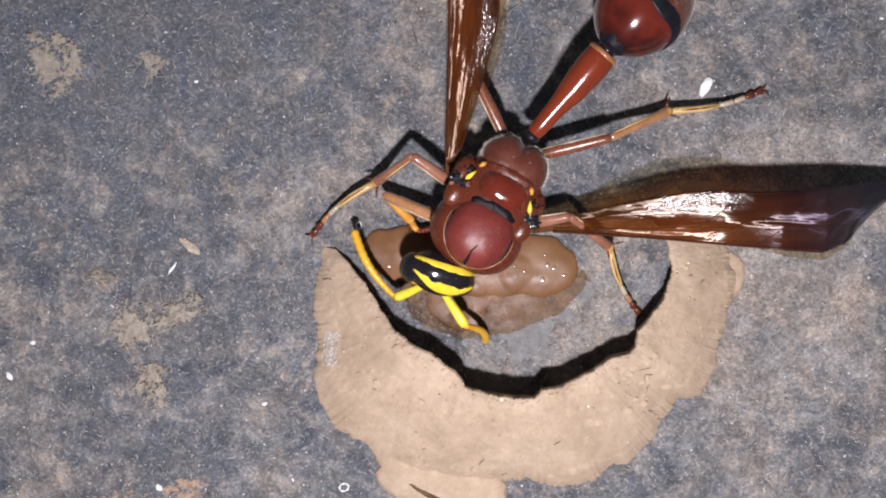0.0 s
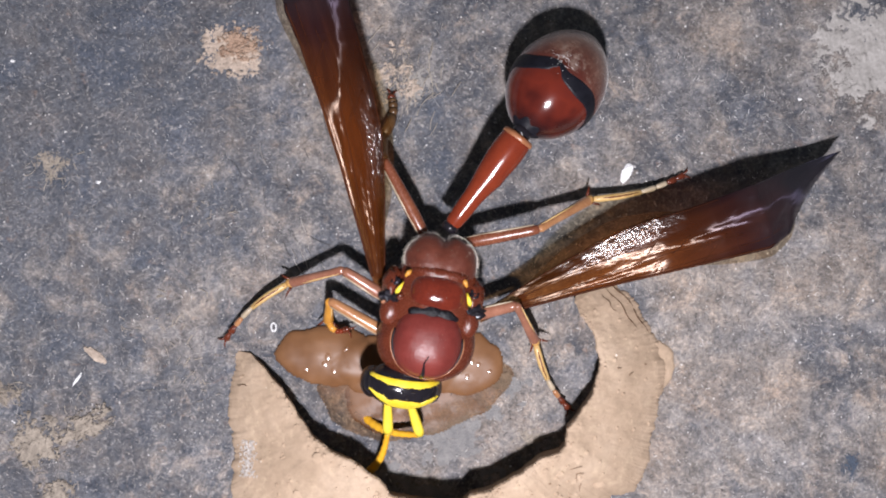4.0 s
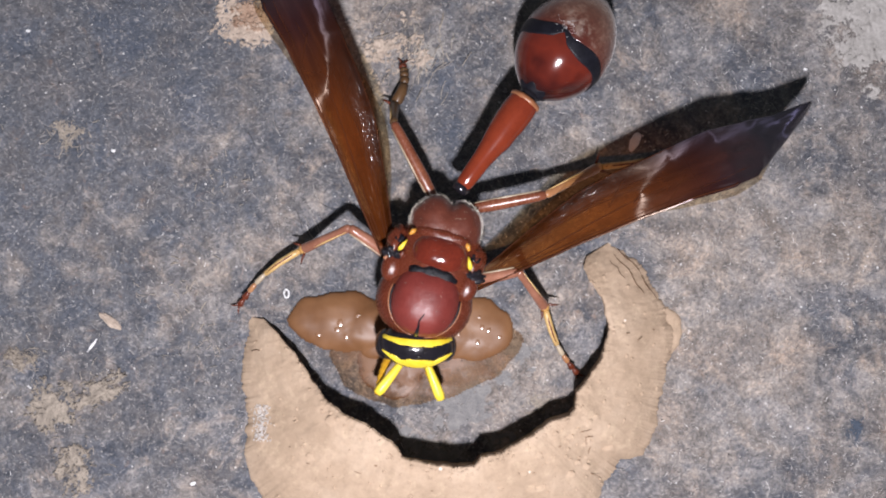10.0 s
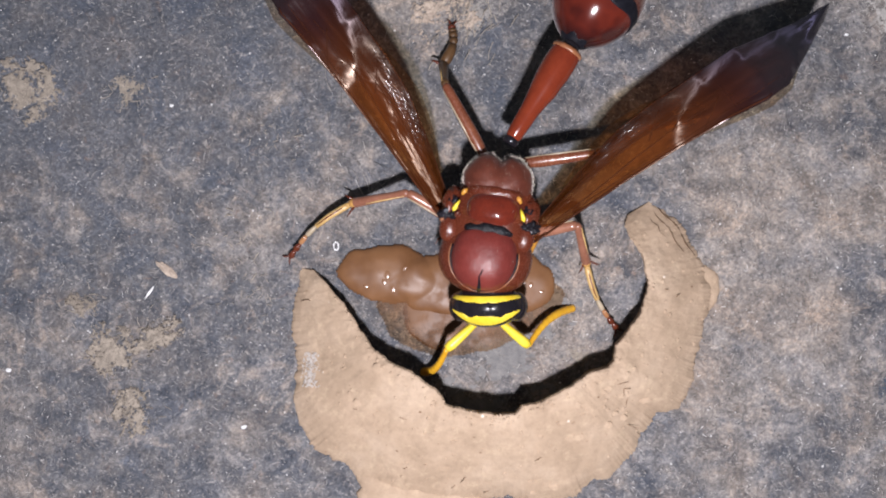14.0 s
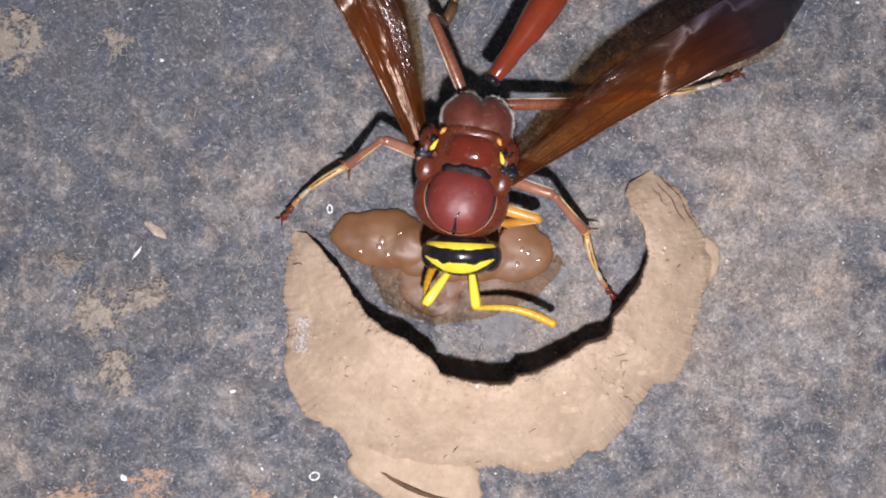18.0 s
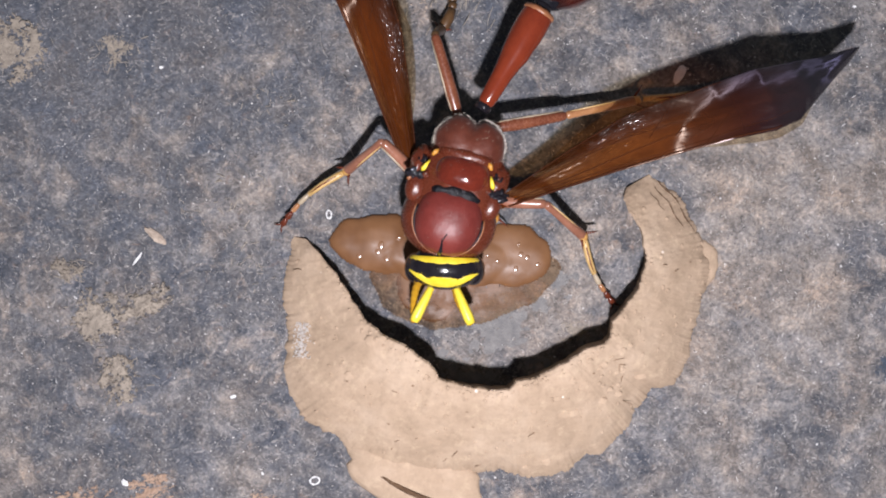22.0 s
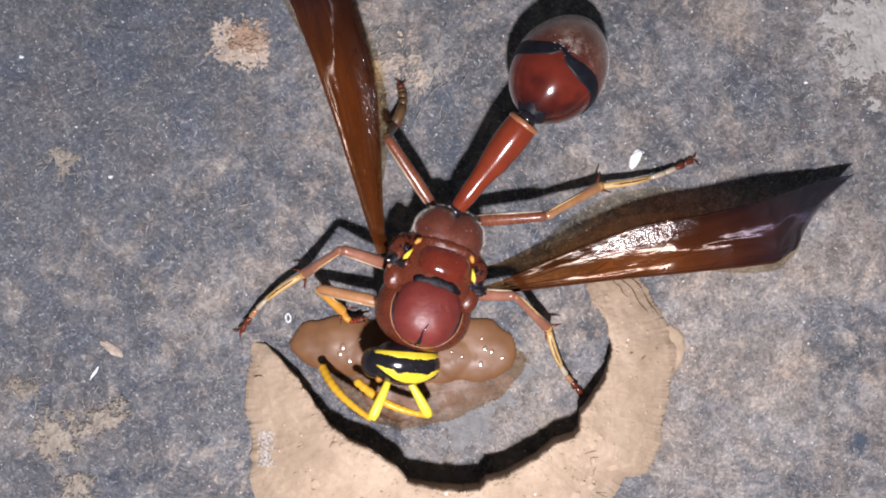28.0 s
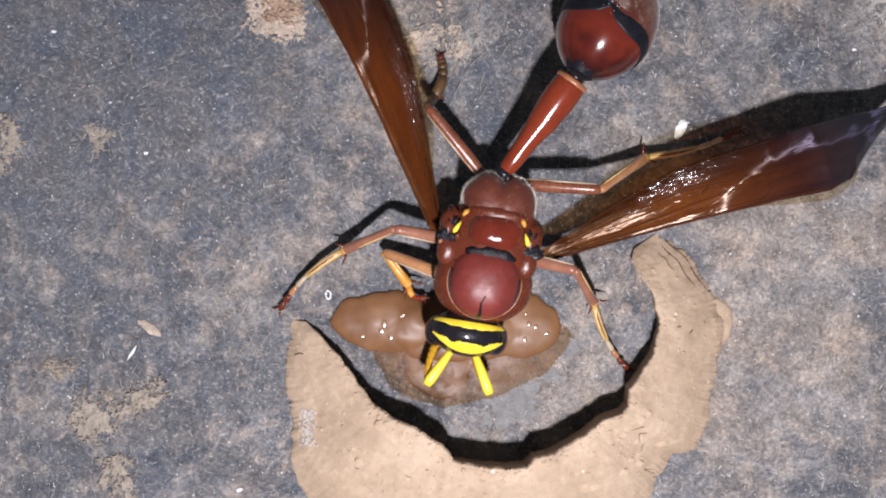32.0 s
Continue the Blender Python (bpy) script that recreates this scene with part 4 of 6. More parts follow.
# ---- how the wasp moves: seconds, then place and turn, or directions ----
THORAX = [
    (0, 0.07, 0.42, 4.17, -3.4, 8.1, -12.4), (0.5, 0.61, 0.26, 4.17, -3, 7.9, -8), (1, 0.83, -0.15, 4.2, -1.6, 7.1, -3.4), (1.5, 0.66, -0.42, 4.22, -0.3, 6.4, -1.2),
    (2, 1.16, -0.17, 4.22, -0.4, 6.2, 1.2), (2.5, 0.94, -0.57, 4.22, 0.2, 6.5, 1.7), (3, 1.27, 0.01, 4.2, -0.2, 6.5, 2.3), (3.5, 1.05, -0.35, 4.22, 0.2, 5.5, 2.8),
    (4, 1.25, 0.12, 4.23, -0.7, 4.2, 4.2), (4.5, 1.07, -0.28, 4.25, 0.1, 3.2, 5.1), (6.5, 0.46, -0.66, 4.23, 0.6, 2.5, 1.2), (7, 0.31, -0.72, 4.22, 0.7, 2.3, 0.2),
    (7.5, 0.25, -0.52, 4.21, 0.6, 2.3, -1.2), (8, 0.13, -0.5, 4.18, -0.2, 2.6, -2.4), (8.5, 0.29, 0.13, 4.17, -0.8, 2.2, -2.3), (9, 0.41, -0.24, 4.2, -0.1, 0.2, -0.1),
    (9.5, 0.28, 0.15, 4.17, -1.1, 1.4, -3.8), (10, 0.67, 0.33, 4.17, -1.1, 1.9, -1.4), (10.5, 0.2, -0.08, 4.18, -0.4, 0.7, -4), (11, 0.36, 0.08, 4.18, -0.6, -0.2, -3.3),
    (11.5, 0.66, 0.32, 4.18, -0.9, -0.9, -1.2), (12, 0.43, 0.04, 4.2, -0.3, -2.5, -2.8), (12.5, 0.98, 0.25, 4.22, -0.2, -3.4, 1.6), (13, 0.81, 0.4, 4.19, -0.8, -3.9, 0.7),
    (13.5, 1.39, 0.31, 4.2, -0.9, -4.3, 6), (14, 1.39, 0.21, 4.2, -1, -4.4, 6), (14.5, 1.79, 0.34, 4.19, -1.3, -3.8, 8.8), (16.5, 0.87, 1.25, 4.2, -1.4, -3.1, 11.3),
    (17, 0.75, 0.84, 4.23, -0.5, -2.7, 8.9), (17.5, 0.38, 1.39, 4.22, -0.5, -2, 6.8), (18, 0.11, 1.57, 4.23, -0.5, -2, 4.9), (18.5, 0.12, 0.82, 4.24, -0.1, -1.7, 3.9),
    (19, -0.11, 1.13, 4.23, -0.2, -1.4, 2.2), (19.5, -0.08, 1.08, 4.22, -0.5, -1.4, 1), (20, -0.04, 1.57, 4.21, -0.8, -1.4, 2.3), (20.5, -0.07, 0.47, 4.23, -0.2, -1.9, 0.4),
    (21, -0.35, 1.12, 4.22, -0.8, -1.6, -0.3), (21.5, -0.5, 1.4, 4.2, -1.2, -1.3, -2.2), (22, -0.34, 0.66, 4.24, -0, -0.8, 1.1), (22.5, 0.03, 0.24, 4.22, -0.4, 0.4, 0.9),
    (23, -0.09, 1.42, 4.17, -2.5, 1.8, 0.1), (23.5, 0.14, -0.22, 4.26, 0, 1, 1.8), (24, 0.69, 1.05, 4.22, -1.6, 4.2, 1.1), (24.5, 0.4, 0.42, 4.23, -0.7, 4.8, -0.2),
    (25, 0.54, 1.47, 4.15, -3.1, 7, -3.4), (25.5, 0.3, 1.05, 4.16, -2.2, 7.6, -3.4), (27.5, 0.22, 1.19, 4.14, -2.9, 9, -7.9), (28, 0.53, 1.15, 4.11, -3.5, 9.4, -5.2),
    (28.5, 0.92, 1.02, 4.1, -3, 9.5, -2.9), (29, 1.02, 0.69, 4.11, -1.1, 7.8, 1.3), (29.5, 1.35, 0.5, 4.14, 0.6, 6.6, 4.5), (30, 1.68, 1.02, 4.1, -0.3, 6.5, 4.1),
    (30.5, 1.42, 0.49, 4.12, 0.7, 4.3, 5.1), (31, 1.61, 0.89, 4.16, 1.1, 1.8, 5.6), (31.5, 0.84, 0.51, 4.19, 1.4, 0.3, 2.3), (32, 1.2, 1.4, 4.12, -1.1, 1, 2),
]
HEAD = [
    (0, -2.41, -3.37, 3.97, -2, 25.3, -15.4), (0.5, -1.57, -3.64, 3.97, -2, 24.3, -16.8), (1, -0.97, -4.15, 4, -2, 21.4, -7), (1.5, -0.97, -4.27, 4.02, -2, 19.2, -3.4),
    (2, -0.44, -4.16, 4.02, -2, 18.6, -7.4), (2.5, -0.57, -4.22, 4.02, -2, 19.5, -4.1), (3, -0.37, -3.93, 4, -2, 19.5, -9.1), (3.5, -0.52, -3.95, 4.02, 4.5, 16.5, -6),
    (4, -0.13, -3.81, 4.03, 11, 12.5, -7.3), (4.5, -0.11, -3.66, 4.05, 11, 9.7, -2.1), (6.5, -0.34, -4.06, 4.03, 11, 7.6, 0.7), (7, -0.6, -3.99, 4.02, 11, 6.8, -1.3),
    (7.5, -0.61, -3.94, 4.01, 11, 6.9, -0.1), (8, -0.82, -4.04, 3.98, 11, 7.9, -0.9), (8.5, -0.54, -3.59, 3.97, 11, 6.8, -0.1), (9, -0.25, -3.76, 4, 11, 0.7, -1),
    (9.5, -0.56, -3.54, 3.97, 11, 4.2, -3.4), (10, -0.04, -3.62, 3.97, 11, 5.6, -2.4), (10.5, -0.68, -3.77, 3.98, 11, 2.2, -4.6), (11, -0.22, -3.82, 3.98, 11, -0.5, -0.3),
    (11.5, 0.08, -3.68, 3.98, 11, -2.8, -2.4), (12, -0.26, -3.82, 4, 11, -7.4, -2.1), (12.5, 0.55, -3.7, 4.02, 11, -8, -2.6), (13, 0.58, -3.71, 3.99, 11, -8, 0.7),
    (13.5, 1.42, -3.81, 4, 7.3, -8, 0.2), (14, 1.44, -4.08, 4, 3.7, -8, 1.5), (14.5, 2.08, -3.86, 3.99, 0, -8, 4.3), (16.5, 1.33, -3.32, 4, 0, -8, 6.4),
    (17, 1.23, -3.5, 4.03, 0, -8, 4.9), (17.5, 0.55, -3.16, 4.02, 0, -6.1, -0.1), (18, 0.08, -3.01, 4.03, 0, -6, -0.2), (18.5, 0.08, -3.51, 4.04, 0, -5.1, 1.1),
    (19, -0.27, -3.26, 4.03, 0, -4.1, -2.8), (19.5, -0.38, -3.22, 4.02, 0, -4.1, -1.1), (20, -0.29, -2.95, 4.01, 0, -4.3, -2.6), (20.5, -0.62, -3.79, 4.03, 0, -5.8, -4.6),
    (21, -0.85, -3.29, 4.02, 0, -4.9, -3.5), (21.5, -1.13, -2.86, 4, 0, -3.7, -5.5), (22, -0.73, -3.52, 4.04, 0, -2.5, -0.5), (22.5, -0.76, -3.8, 4.02, 0, 1.3, -5.1),
    (23, -0.88, -3.06, 3.97, 0, 5.4, -6.1), (23.5, -0.79, -4.16, 4.06, -1, 3.1, -3.5), (24, -0.41, -3.35, 4.02, -2, 12.5, -7.7), (24.5, -0.78, -3.66, 4.03, -3, 14.3, -0.4),
    (25, -0.72, -2.9, 3.95, -4, 21.2, -9.1), (25.5, -1.06, -3.1, 3.96, -4, 23, -5), (27.5, -1.58, -2.99, 3.94, -4, 26, -10.5), (28, -0.9, -3.19, 3.91, -4, 26, -6.8),
    (28.5, -0.66, -3.19, 3.9, -4, 26, -12.5), (29, -0.23, -3.31, 3.91, -4, 23.5, -9.7), (29.5, 0.16, -3.49, 3.94, -4, 19.8, -5.9), (30, 0.58, -3.18, 3.9, -4, 19.4, -9.7),
    (30.5, 0.31, -3.51, 3.92, -4, 12.9, -7.4), (31, 0.59, -3.18, 3.96, -4, 5.5, -5.6), (31.5, -0.46, -3.34, 3.99, -4, 1, -11.6), (32, 0.09, -2.92, 3.92, -4, 3.1, -10.8),
]
ABDOMEN = [
    (0, 51.2), (0.5, 53.2), (1, 54.7), (1.5, 52.9),
    (2, 55.2), (2.5, 52.5), (3, 53.7), (3.5, 56.8),
    (4, 53.1), (4.5, 54.3), (6.5, 52.9), (7, 49.8),
    (7.5, 51.2), (8, 51.8), (8.5, 51.1), (9, 53.4),
    (9.5, 51.3), (10, 54), (10.5, 53), (11, 54.2),
    (11.5, 55.2), (12, 54.5), (12.5, 57.5), (13, 55.3),
    (13.5, 61), (14, 61.5), (14.5, 62.9), (16.5, 58.8),
    (17, 58.9), (17.5, 59), (18, 59.4), (18.5, 61),
    (19, 61.3), (19.5, 59.2), (20, 59.2), (20.5, 60.2),
    (21, 63.1), (21.5, 59.1), (22, 62.4), (22.5, 60.6),
    (23, 59.3), (23.5, 61.8), (24, 59.7), (24.5, 55.7),
    (25, 54.2), (25.5, 54.2), (27.5, 49.4), (28, 51.6),
    (28.5, 51.3), (29, 52.6), (29.5, 53.7), (30, 53.8),
    (30.5, 53.7), (31, 54.4), (31.5, 50.5), (32, 52.4),
]
WING_R = [
    (0, 10, -4), (0.5, 14.3, -4), (1, 18.5, -4), (1.5, 19.7, -4),
    (2, 20.9, -4), (2.5, 21.4, -4), (3, 21.8, -4), (3.5, 21.8, -4),
    (4, 25.4, -4), (4.5, 23.2, -4), (6.5, 20.8, -1), (7, 18.9, -1),
    (7.5, 19, -1), (8, 21.9, -1), (8.5, 21.5, -1), (9, 23.3, -1),
    (9.5, 25.2, -1), (10, 27.1, -1), (10.5, 27.8, -1), (11, 28.5, -1),
    (11.5, 28.1, -1), (12, 27.7, -1), (12.5, 31, -1), (13, 34.2, -1),
    (13.5, 36.2, -1), (14, 38.3, -1), (14.5, 40.3, -1), (16.5, 38.4, -1),
    (17, 38.2, -1), (17.5, 37.4, -1), (18, 36.6, -1), (18.5, 33.8, -1),
    (19, 30.9, -1), (19.5, 30.5, -1), (20, 30.1, -1), (20.5, 29.5, -1.5),
    (21, 28.9, -2), (21.5, 27.5, -2.5), (22, 26.1, -3), (22.5, 27.7, -4.5),
    (23, 29.2, -6), (23.5, 22.1, -7.5), (24, 23.1, -9), (24.5, 17.4, -9),
    (25, 17.5, -9), (25.5, 16.9, -9), (27.5, 12.8, -9), (28, 16.8, -9),
    (28.5, 17, -9), (29, 19.6, -9), (29.5, 21.5, -9), (30, 23.1, -9),
    (30.5, 23.1, -7), (31, 24.6, -5), (31.5, 18.4, -4.5), (32, 22.1, -4),
]
WING_L = [
    (0, 90.6, -4), (0.5, 93.3, -4), (1, 96.1, -4), (1.5, 99.2, -4),
    (2, 102.2, -4), (2.5, 102.2, -4), (3, 102.2, -4), (3.5, 104.4, -4),
    (4, 106.6, -4), (4.5, 111.3, -4), (6.5, 113.4, -1), (7, 113, -1),
    (7.5, 113, -1), (8, 112, -1), (8.5, 112.4, -1), (9, 116.3, -1),
    (9.5, 115.6, -1), (10, 115, -1), (10.5, 117, -1), (11, 115.7, -1),
    (11.5, 116.6, -1), (12, 117.6, -1), (12.5, 119.5, -1), (13, 121.4, -1),
    (13.5, 123.7, -1), (14, 125.9, -1), (14.5, 128.2, -1), (16.5, 125.7, -1),
    (17, 120.5, -1), (17.5, 119.1, -1), (18, 117.7, -1), (18.5, 117.2, -1),
    (19, 116.7, -1), (19.5, 114.6, -1), (20, 112.6, -1), (20.5, 109.8, -1.5),
    (21, 107, -2), (21.5, 110.9, -2.5), (22, 114.8, -3), (22.5, 110.6, -4.5),
    (23, 106.4, -6), (23.5, 122.2, -7.5), (24, 113.8, -9), (24.5, 113.3, -9),
    (25, 109.6, -9), (25.5, 111.1, -9), (27.5, 105.4, -9), (28, 108.2, -9),
    (28.5, 107.5, -9), (29, 114.1, -9), (29.5, 115.1, -9), (30, 114.9, -9),
    (30.5, 113.9, -7), (31, 119.5, -5), (31.5, 117.2, -4.5), (32, 115, -4),
]
ANT_L = [
    (0, -153.7, -38.7, 123.6, 2.1), (1, -107.1, -21.7, 140.9, 2.4), (2, -83.9, 1.1, -146.2, -61.6), (3, -84.7, 0.1, -134.5, -60.4),
    (4, -90.4, -32, -122.5, -38.4), (7, -111.4, 4.5, 77.8, -48.9), (8, -129.7, 4.5, 62.1, -49.6), (9, -112.2, 4.4, 77, -48),
    (10, -127.9, 3.9, 64, -50.3), (11, -122.6, -32.4, -119.6, -48.4), (12, -115.2, -7.1, 74.9, -45.4), (13, -112.4, 3.8, 77.3, -48.5),
    (14, -137.1, 1.9, -134.2, -60), (14.5, -131.5, 1.7, -135.1, -58.1), (16.5, -117.4, 3.2, 73.6, -48.5), (17, -127.3, 3, 64.9, -49.8),
    (18, -123.7, 2.8, 67.1, -48.1), (19, -116.5, 4.1, 26.2, -59.1), (20, -118.2, 4, 71, -46.6), (21, -115.7, 4, 73.3, -47.3),
    (22, -115.1, 4.2, 74.4, -48), (23, -125.3, 3.5, 97.8, -57.2), (24, -120.7, 2.8, 126.4, -48.1), (24.5, -83.9, 4.6, 149.9, -28.3),
    (25, -140.6, -37.4, 144, -22.8), (25.5, -102.6, 4.4, 136.6, -20.9), (27.5, -131.2, -24.6, 135.2, 0.5), (28, -114.6, 4.4, 135.8, -29.9),
    (29, -95.5, 4.4, 148.5, -30.1), (30, -103.5, 4.5, -170.9, -32.6), (31, -127.7, -10.1, 118.4, -50.9), (32, -127.9, 4, 62.7, -49.1),
]
ANT_R = [
    (0, -54, 2.3, -51.9, -66), (1, -64.9, -10.6, 150.8, 1.9), (2, -72.7, -22, 144.6, -32.4), (3, -72, -12, 141.8, -5.2),
    (4, -73.2, -28.7, 163, -35), (7, -81.6, 4.3, 91.4, -46.5), (8, -59.2, -41.6, 35.6, -29.2), (9, -82.3, 4.2, 90.9, -46.1),
    (10, -68.4, -7.3, 101.4, -45.1), (11, -50.2, -2.5, 62.3, -44.7), (12, -50.7, -19.4, 51.7, -35.6), (13, -45.5, -10, 30.4, -30.4),
    (14, -39, -20.1, 37, -39.2), (14.5, -17.4, -23, 38.5, -33), (16.5, -31.2, -23.9, -0.5, 2.3), (17, -29.7, -36.3, 36, -31.7),
    (18, -80, -25, -9.6, 2.3), (19, -75.8, -20.7, -21.9, -37.8), (20, -65.5, 4.2, 104.8, -47.6), (21, -63, 4.1, -60.2, -36.4),
    (22, -65.3, 4.3, 104.6, -49.5), (23, -64.3, 3.5, 104.9, -48.3), (24, -70.1, 3.5, -88.3, -49), (24.5, -67, -20.5, 155.5, -0.3),
    (25, -70.7, 2.9, 98.5, -49.1), (25.5, -65.2, -17.1, 153.4, -0.6), (27.5, -67.6, -16.3, 156.6, 0.8), (28, -61.8, -11.6, 153.4, -1.2),
    (29, -65.6, -13.2, 149.4, -21.5), (30, -78.5, -13.6, 147.4, -33.7), (31, -79.5, -17.3, 91.4, -40.9), (32, -71.4, 4.6, 97.7, -49.3),
]
# ---- the wasp: its parts stand in its own space, whose origin lies on the stone under the thorax ----
AT = Vector((0.41, -0.23, 0.0))
LEAN_BODY = Matrix.Rotation(radians(-14), 4, "Z")
wasp = new("potter_wasp")
wasp.matrix_world = P(*AT)
tagged(wasp, "large red-brown potter wasp with amber wings kneading mud", "wasp")


def rel(m):
    """A pose on the stone, as one in the wasp's space."""
    return P(-AT.x, -AT.y, 0) @ m


def boxy(p):
    return lambda u: (abs(u.x) ** p + abs(u.y) ** p + abs(u.z) ** p) ** (-1 / p) * (1 + 0.012 * noise.noise(u * 5))


def build_thorax():
    bm = bmesh.new()
    blob(bm, (0.12, 0.35, 0.0), (2.5, 3.5, 2.1), 48, 36, lambda u: 1.0 + 0.05 * noise.noise(u * 2.0))
    thorax = part("thorax", bm, BROWN, wasp, "red-brown shiny thorax")
    # the collar round the back plate
    PC, PR = (0.1, -1.6, 0.15), (2.65, 2.12, 1.75)
    over = lambda x, y: PC[2] + PR[2] * max(0.0, 1 - abs((x - PC[0]) / PR[0]) ** 2.2 - abs((y - PC[1]) / PR[1]) ** 2.2) ** (1 / 2.2)
    bm = bmesh.new()
    blob(bm, PC, PR, 56, 32, boxy(2.2))
    part("pronotum", bm, BROWN, thorax, "dark red-brown collar")
    SC, SR = (0.1, -1.58, 1.0), (1.84, 1.92, 1.5)
    bm = bmesh.new()
    blob(bm, SC, SR, 56, 36, boxy(2.35))
    part("scutum", bm, SCUTUM, thorax, "dull brick-red round back plate")
    bm = bmesh.new()
    tube(bm, [(0.14 + 1.3 * (k - 10) / 10, -0.02 - 0.16 * ((k - 10) / 10) ** 2, 2.02 - 0.34 * ((k - 10) / 10) ** 2) for k in range(21)], [(0.14 + 0.18 * math.sqrt(1 - (0.97 * (k - 10) / 10) ** 2)) * (1 + 0.14 * math.sin(k * 0.9)) for k in range(21)], 12, 0.6)
    part("dark_band", bm, BAND, thorax, "frosted black furrow across the back")
    rim = [math.pi * (1.0 + (k - 2) / 24) for k in range(29)]
    bm = bmesh.new()
    tube(bm, [(0.1 + 1.95 * math.cos(t), -1.62 + 1.93 * math.sin(t), max(0.75, over(0.1 + 1.95 * math.cos(t), -1.62 + 1.93 * math.sin(t)))) for t in rim], [0.035] * 29, 8)
    part("collar_edge", bm, RIM, thorax, "paler rim of the collar")
    bm = bmesh.new()
    tube(bm, [(0.1 + 1.85 * math.cos(t), -1.62 + 1.86 * math.sin(t), max(0.8, over(0.1 + 1.85 * math.cos(t), -1.62 + 1.86 * math.sin(t)) )) for t in rim], [0.06] * 29, 8)
    part("suture", bm, BELT, thorax)
    bm = bmesh.new()
    tube(bm, [(0.1, -3.45, 1.45), (0.12, -3.25, 1.8), (0.1, -3.0, 2.08), (0.06, -2.7, 2.3), (0.22, -2.3, 2.47)], [0.14, 0.13, 0.08, 0.05, 0.03], 8)
    part("cleft", bm, BLACK, thorax)
    bm = bmesh.new()
    blob(bm, (0.18, 1.0, 1.15), (1.5, 1.05, 1.22), 44, 26, boxy(2.5))
    part("scutellum", bm, RED, thorax, "glossy red hump behind the back plate")
    bm = bmesh.new()
    blob(bm, (0.18, 2.0, 0.95), (1.6, 0.5, 1.05), 34, 16, lambda u: boxy(2.4)(u) * (1 + 0.06 * noise.noise(u * 6)))
    part("metanotum", bm, BROWN, thorax)
    PROP, PROP_R = Vector((0.15, 2.6, 0.25)), (1.98, 1.72, 1.6)
    lobes = lambda u: boxy(2.25)(u) * (1 - 0.24 * math.exp(-(u.x / 0.2) ** 2) * min(1.0, max(0.0, u.y + 0.25))) * (1 + 0.03 * noise.noise(u * 3))
    bm = bmesh.new()
    blob(bm, PROP, PROP_R, 64, 36, lobes)
    part("propodeum", bm, DULL, thorax, "dull brown hind end in two rounded lobes")
    for s in (-1, 1):
        bm = bmesh.new()
        blob(bm, (2.2 * s, 1.0, 0.5), (0.55, 1.1, 0.9), 26, 16, lambda u: 1 + 0.25 * noise.noise(u * 2.5))
        part("side_plate", bm, BROWN, thorax)
        bm = bmesh.new()
        blob(bm, (2.1 * s, -0.25, 1.0), (0.58, 0.85, 0.5), 26, 16, lambda u: 1 + 0.04 * noise.noise(u * 4))
        part("tegula", bm, BROWN, thorax, "shiny round wing cover")
        for q, size, mat in (((2.35, 0.4, 1.2), 0.46, BLACK), ((1.95, 0.4, 1.38), 0.24, BLACK), ((2.05, 1.25, 1.25), 0.3, BLACK), ((1.7, 0.5, 1.5), 0.2, BROWN), ((2.5, 0.12, 1.25), 0.14, RIM)):
            bm = bmesh.new()
            blob(bm, (q[0] * s, q[1], q[2]), (size, size * 0.8, size * 0.6), 26, 18, lambda u: 1 + 0.75 * noise.noise(u * 2.1 + Vector((size * 9, s, 0))) + 0.2 * noise.noise(u * 7))
            part("wing_hinge", bm, mat, thorax)
        bm = bmesh.new()
        tube(bm, [(1.7 * s, 1.3, 1.72), (1.82 * s, 1.05, 1.76), (1.93 * s, 0.8, 1.7), (2.0 * s, 0.66, 1.55)], [0.04, 0.1, 0.14, 0.05], 10)
        part("yellow_mark", bm, YELLOW, thorax, "small yellow streak")
        bm = bmesh.new()
        tube(bm, [(1.4 * s, 2.0, 1.6), (1.52 * s, 1.85, 1.62), (1.66 * s, 1.62, 1.6)], [0.06, 0.15, 0.07], 8)
        part("yellow_mark", bm, AMBER, thorax, "small amber streak")
    rng = random.Random(4)
    bm = bmesh.new()
    for k in range(420):
        a = rng.uniform(-0.45, math.pi + 0.45)
        z = abs(rng.gauss(0.0, 0.17))
        z = min(z, 0.98)
        u = Vector((math.cos(a) * math.sqrt(1 - z * z), math.sin(a) * math.sqrt(1 - z * z), z))
        p = PROP + Vector((u.x * PROP_R[0], u.y * PROP_R[1], u.z * PROP_R[2])) * lobes(u)
        d = (u + Vector((rng.uniform(-0.5, 0.5), rng.uniform(-0.5, 0.5), rng.uniform(-0.3, 0.5)))).normalized() * rng.uniform(0.06, 0.2)
        w = d.cross(Vector((0, 0, 1))).normalized() * 0.009
        bm.faces.new([bm.verts.new(q) for q in (p - w, p + w, p + d)])
    for k in range(260):
        x, y = rng.uniform(-1.7, 1.9), rng.choice((rng.gauss(2.1, 0.25), rng.gauss(1.0, 0.6), rng.gauss(-1.5, 0.8), rng.gauss(3.2, 0.4)))
        hit = None
        for c, r, p in (((0.18, 1.0, 1.15), (1.5, 1.05, 1.22), 2.5), ((0.18, 2.0, 0.95), (1.6, 0.5, 1.05), 2.4), (tuple(PROP), PROP_R, 2.25), (SC, SR, 2.35)):
            left = 1 - abs((x - c[0]) / r[0]) ** p - abs((y - c[1]) / r[1]) ** p
            if left > 0.05:
                z = c[2] + r[2] * left ** (1 / p)
                hit = z if hit is None else max(hit, z)
        if hit is None:
            continue
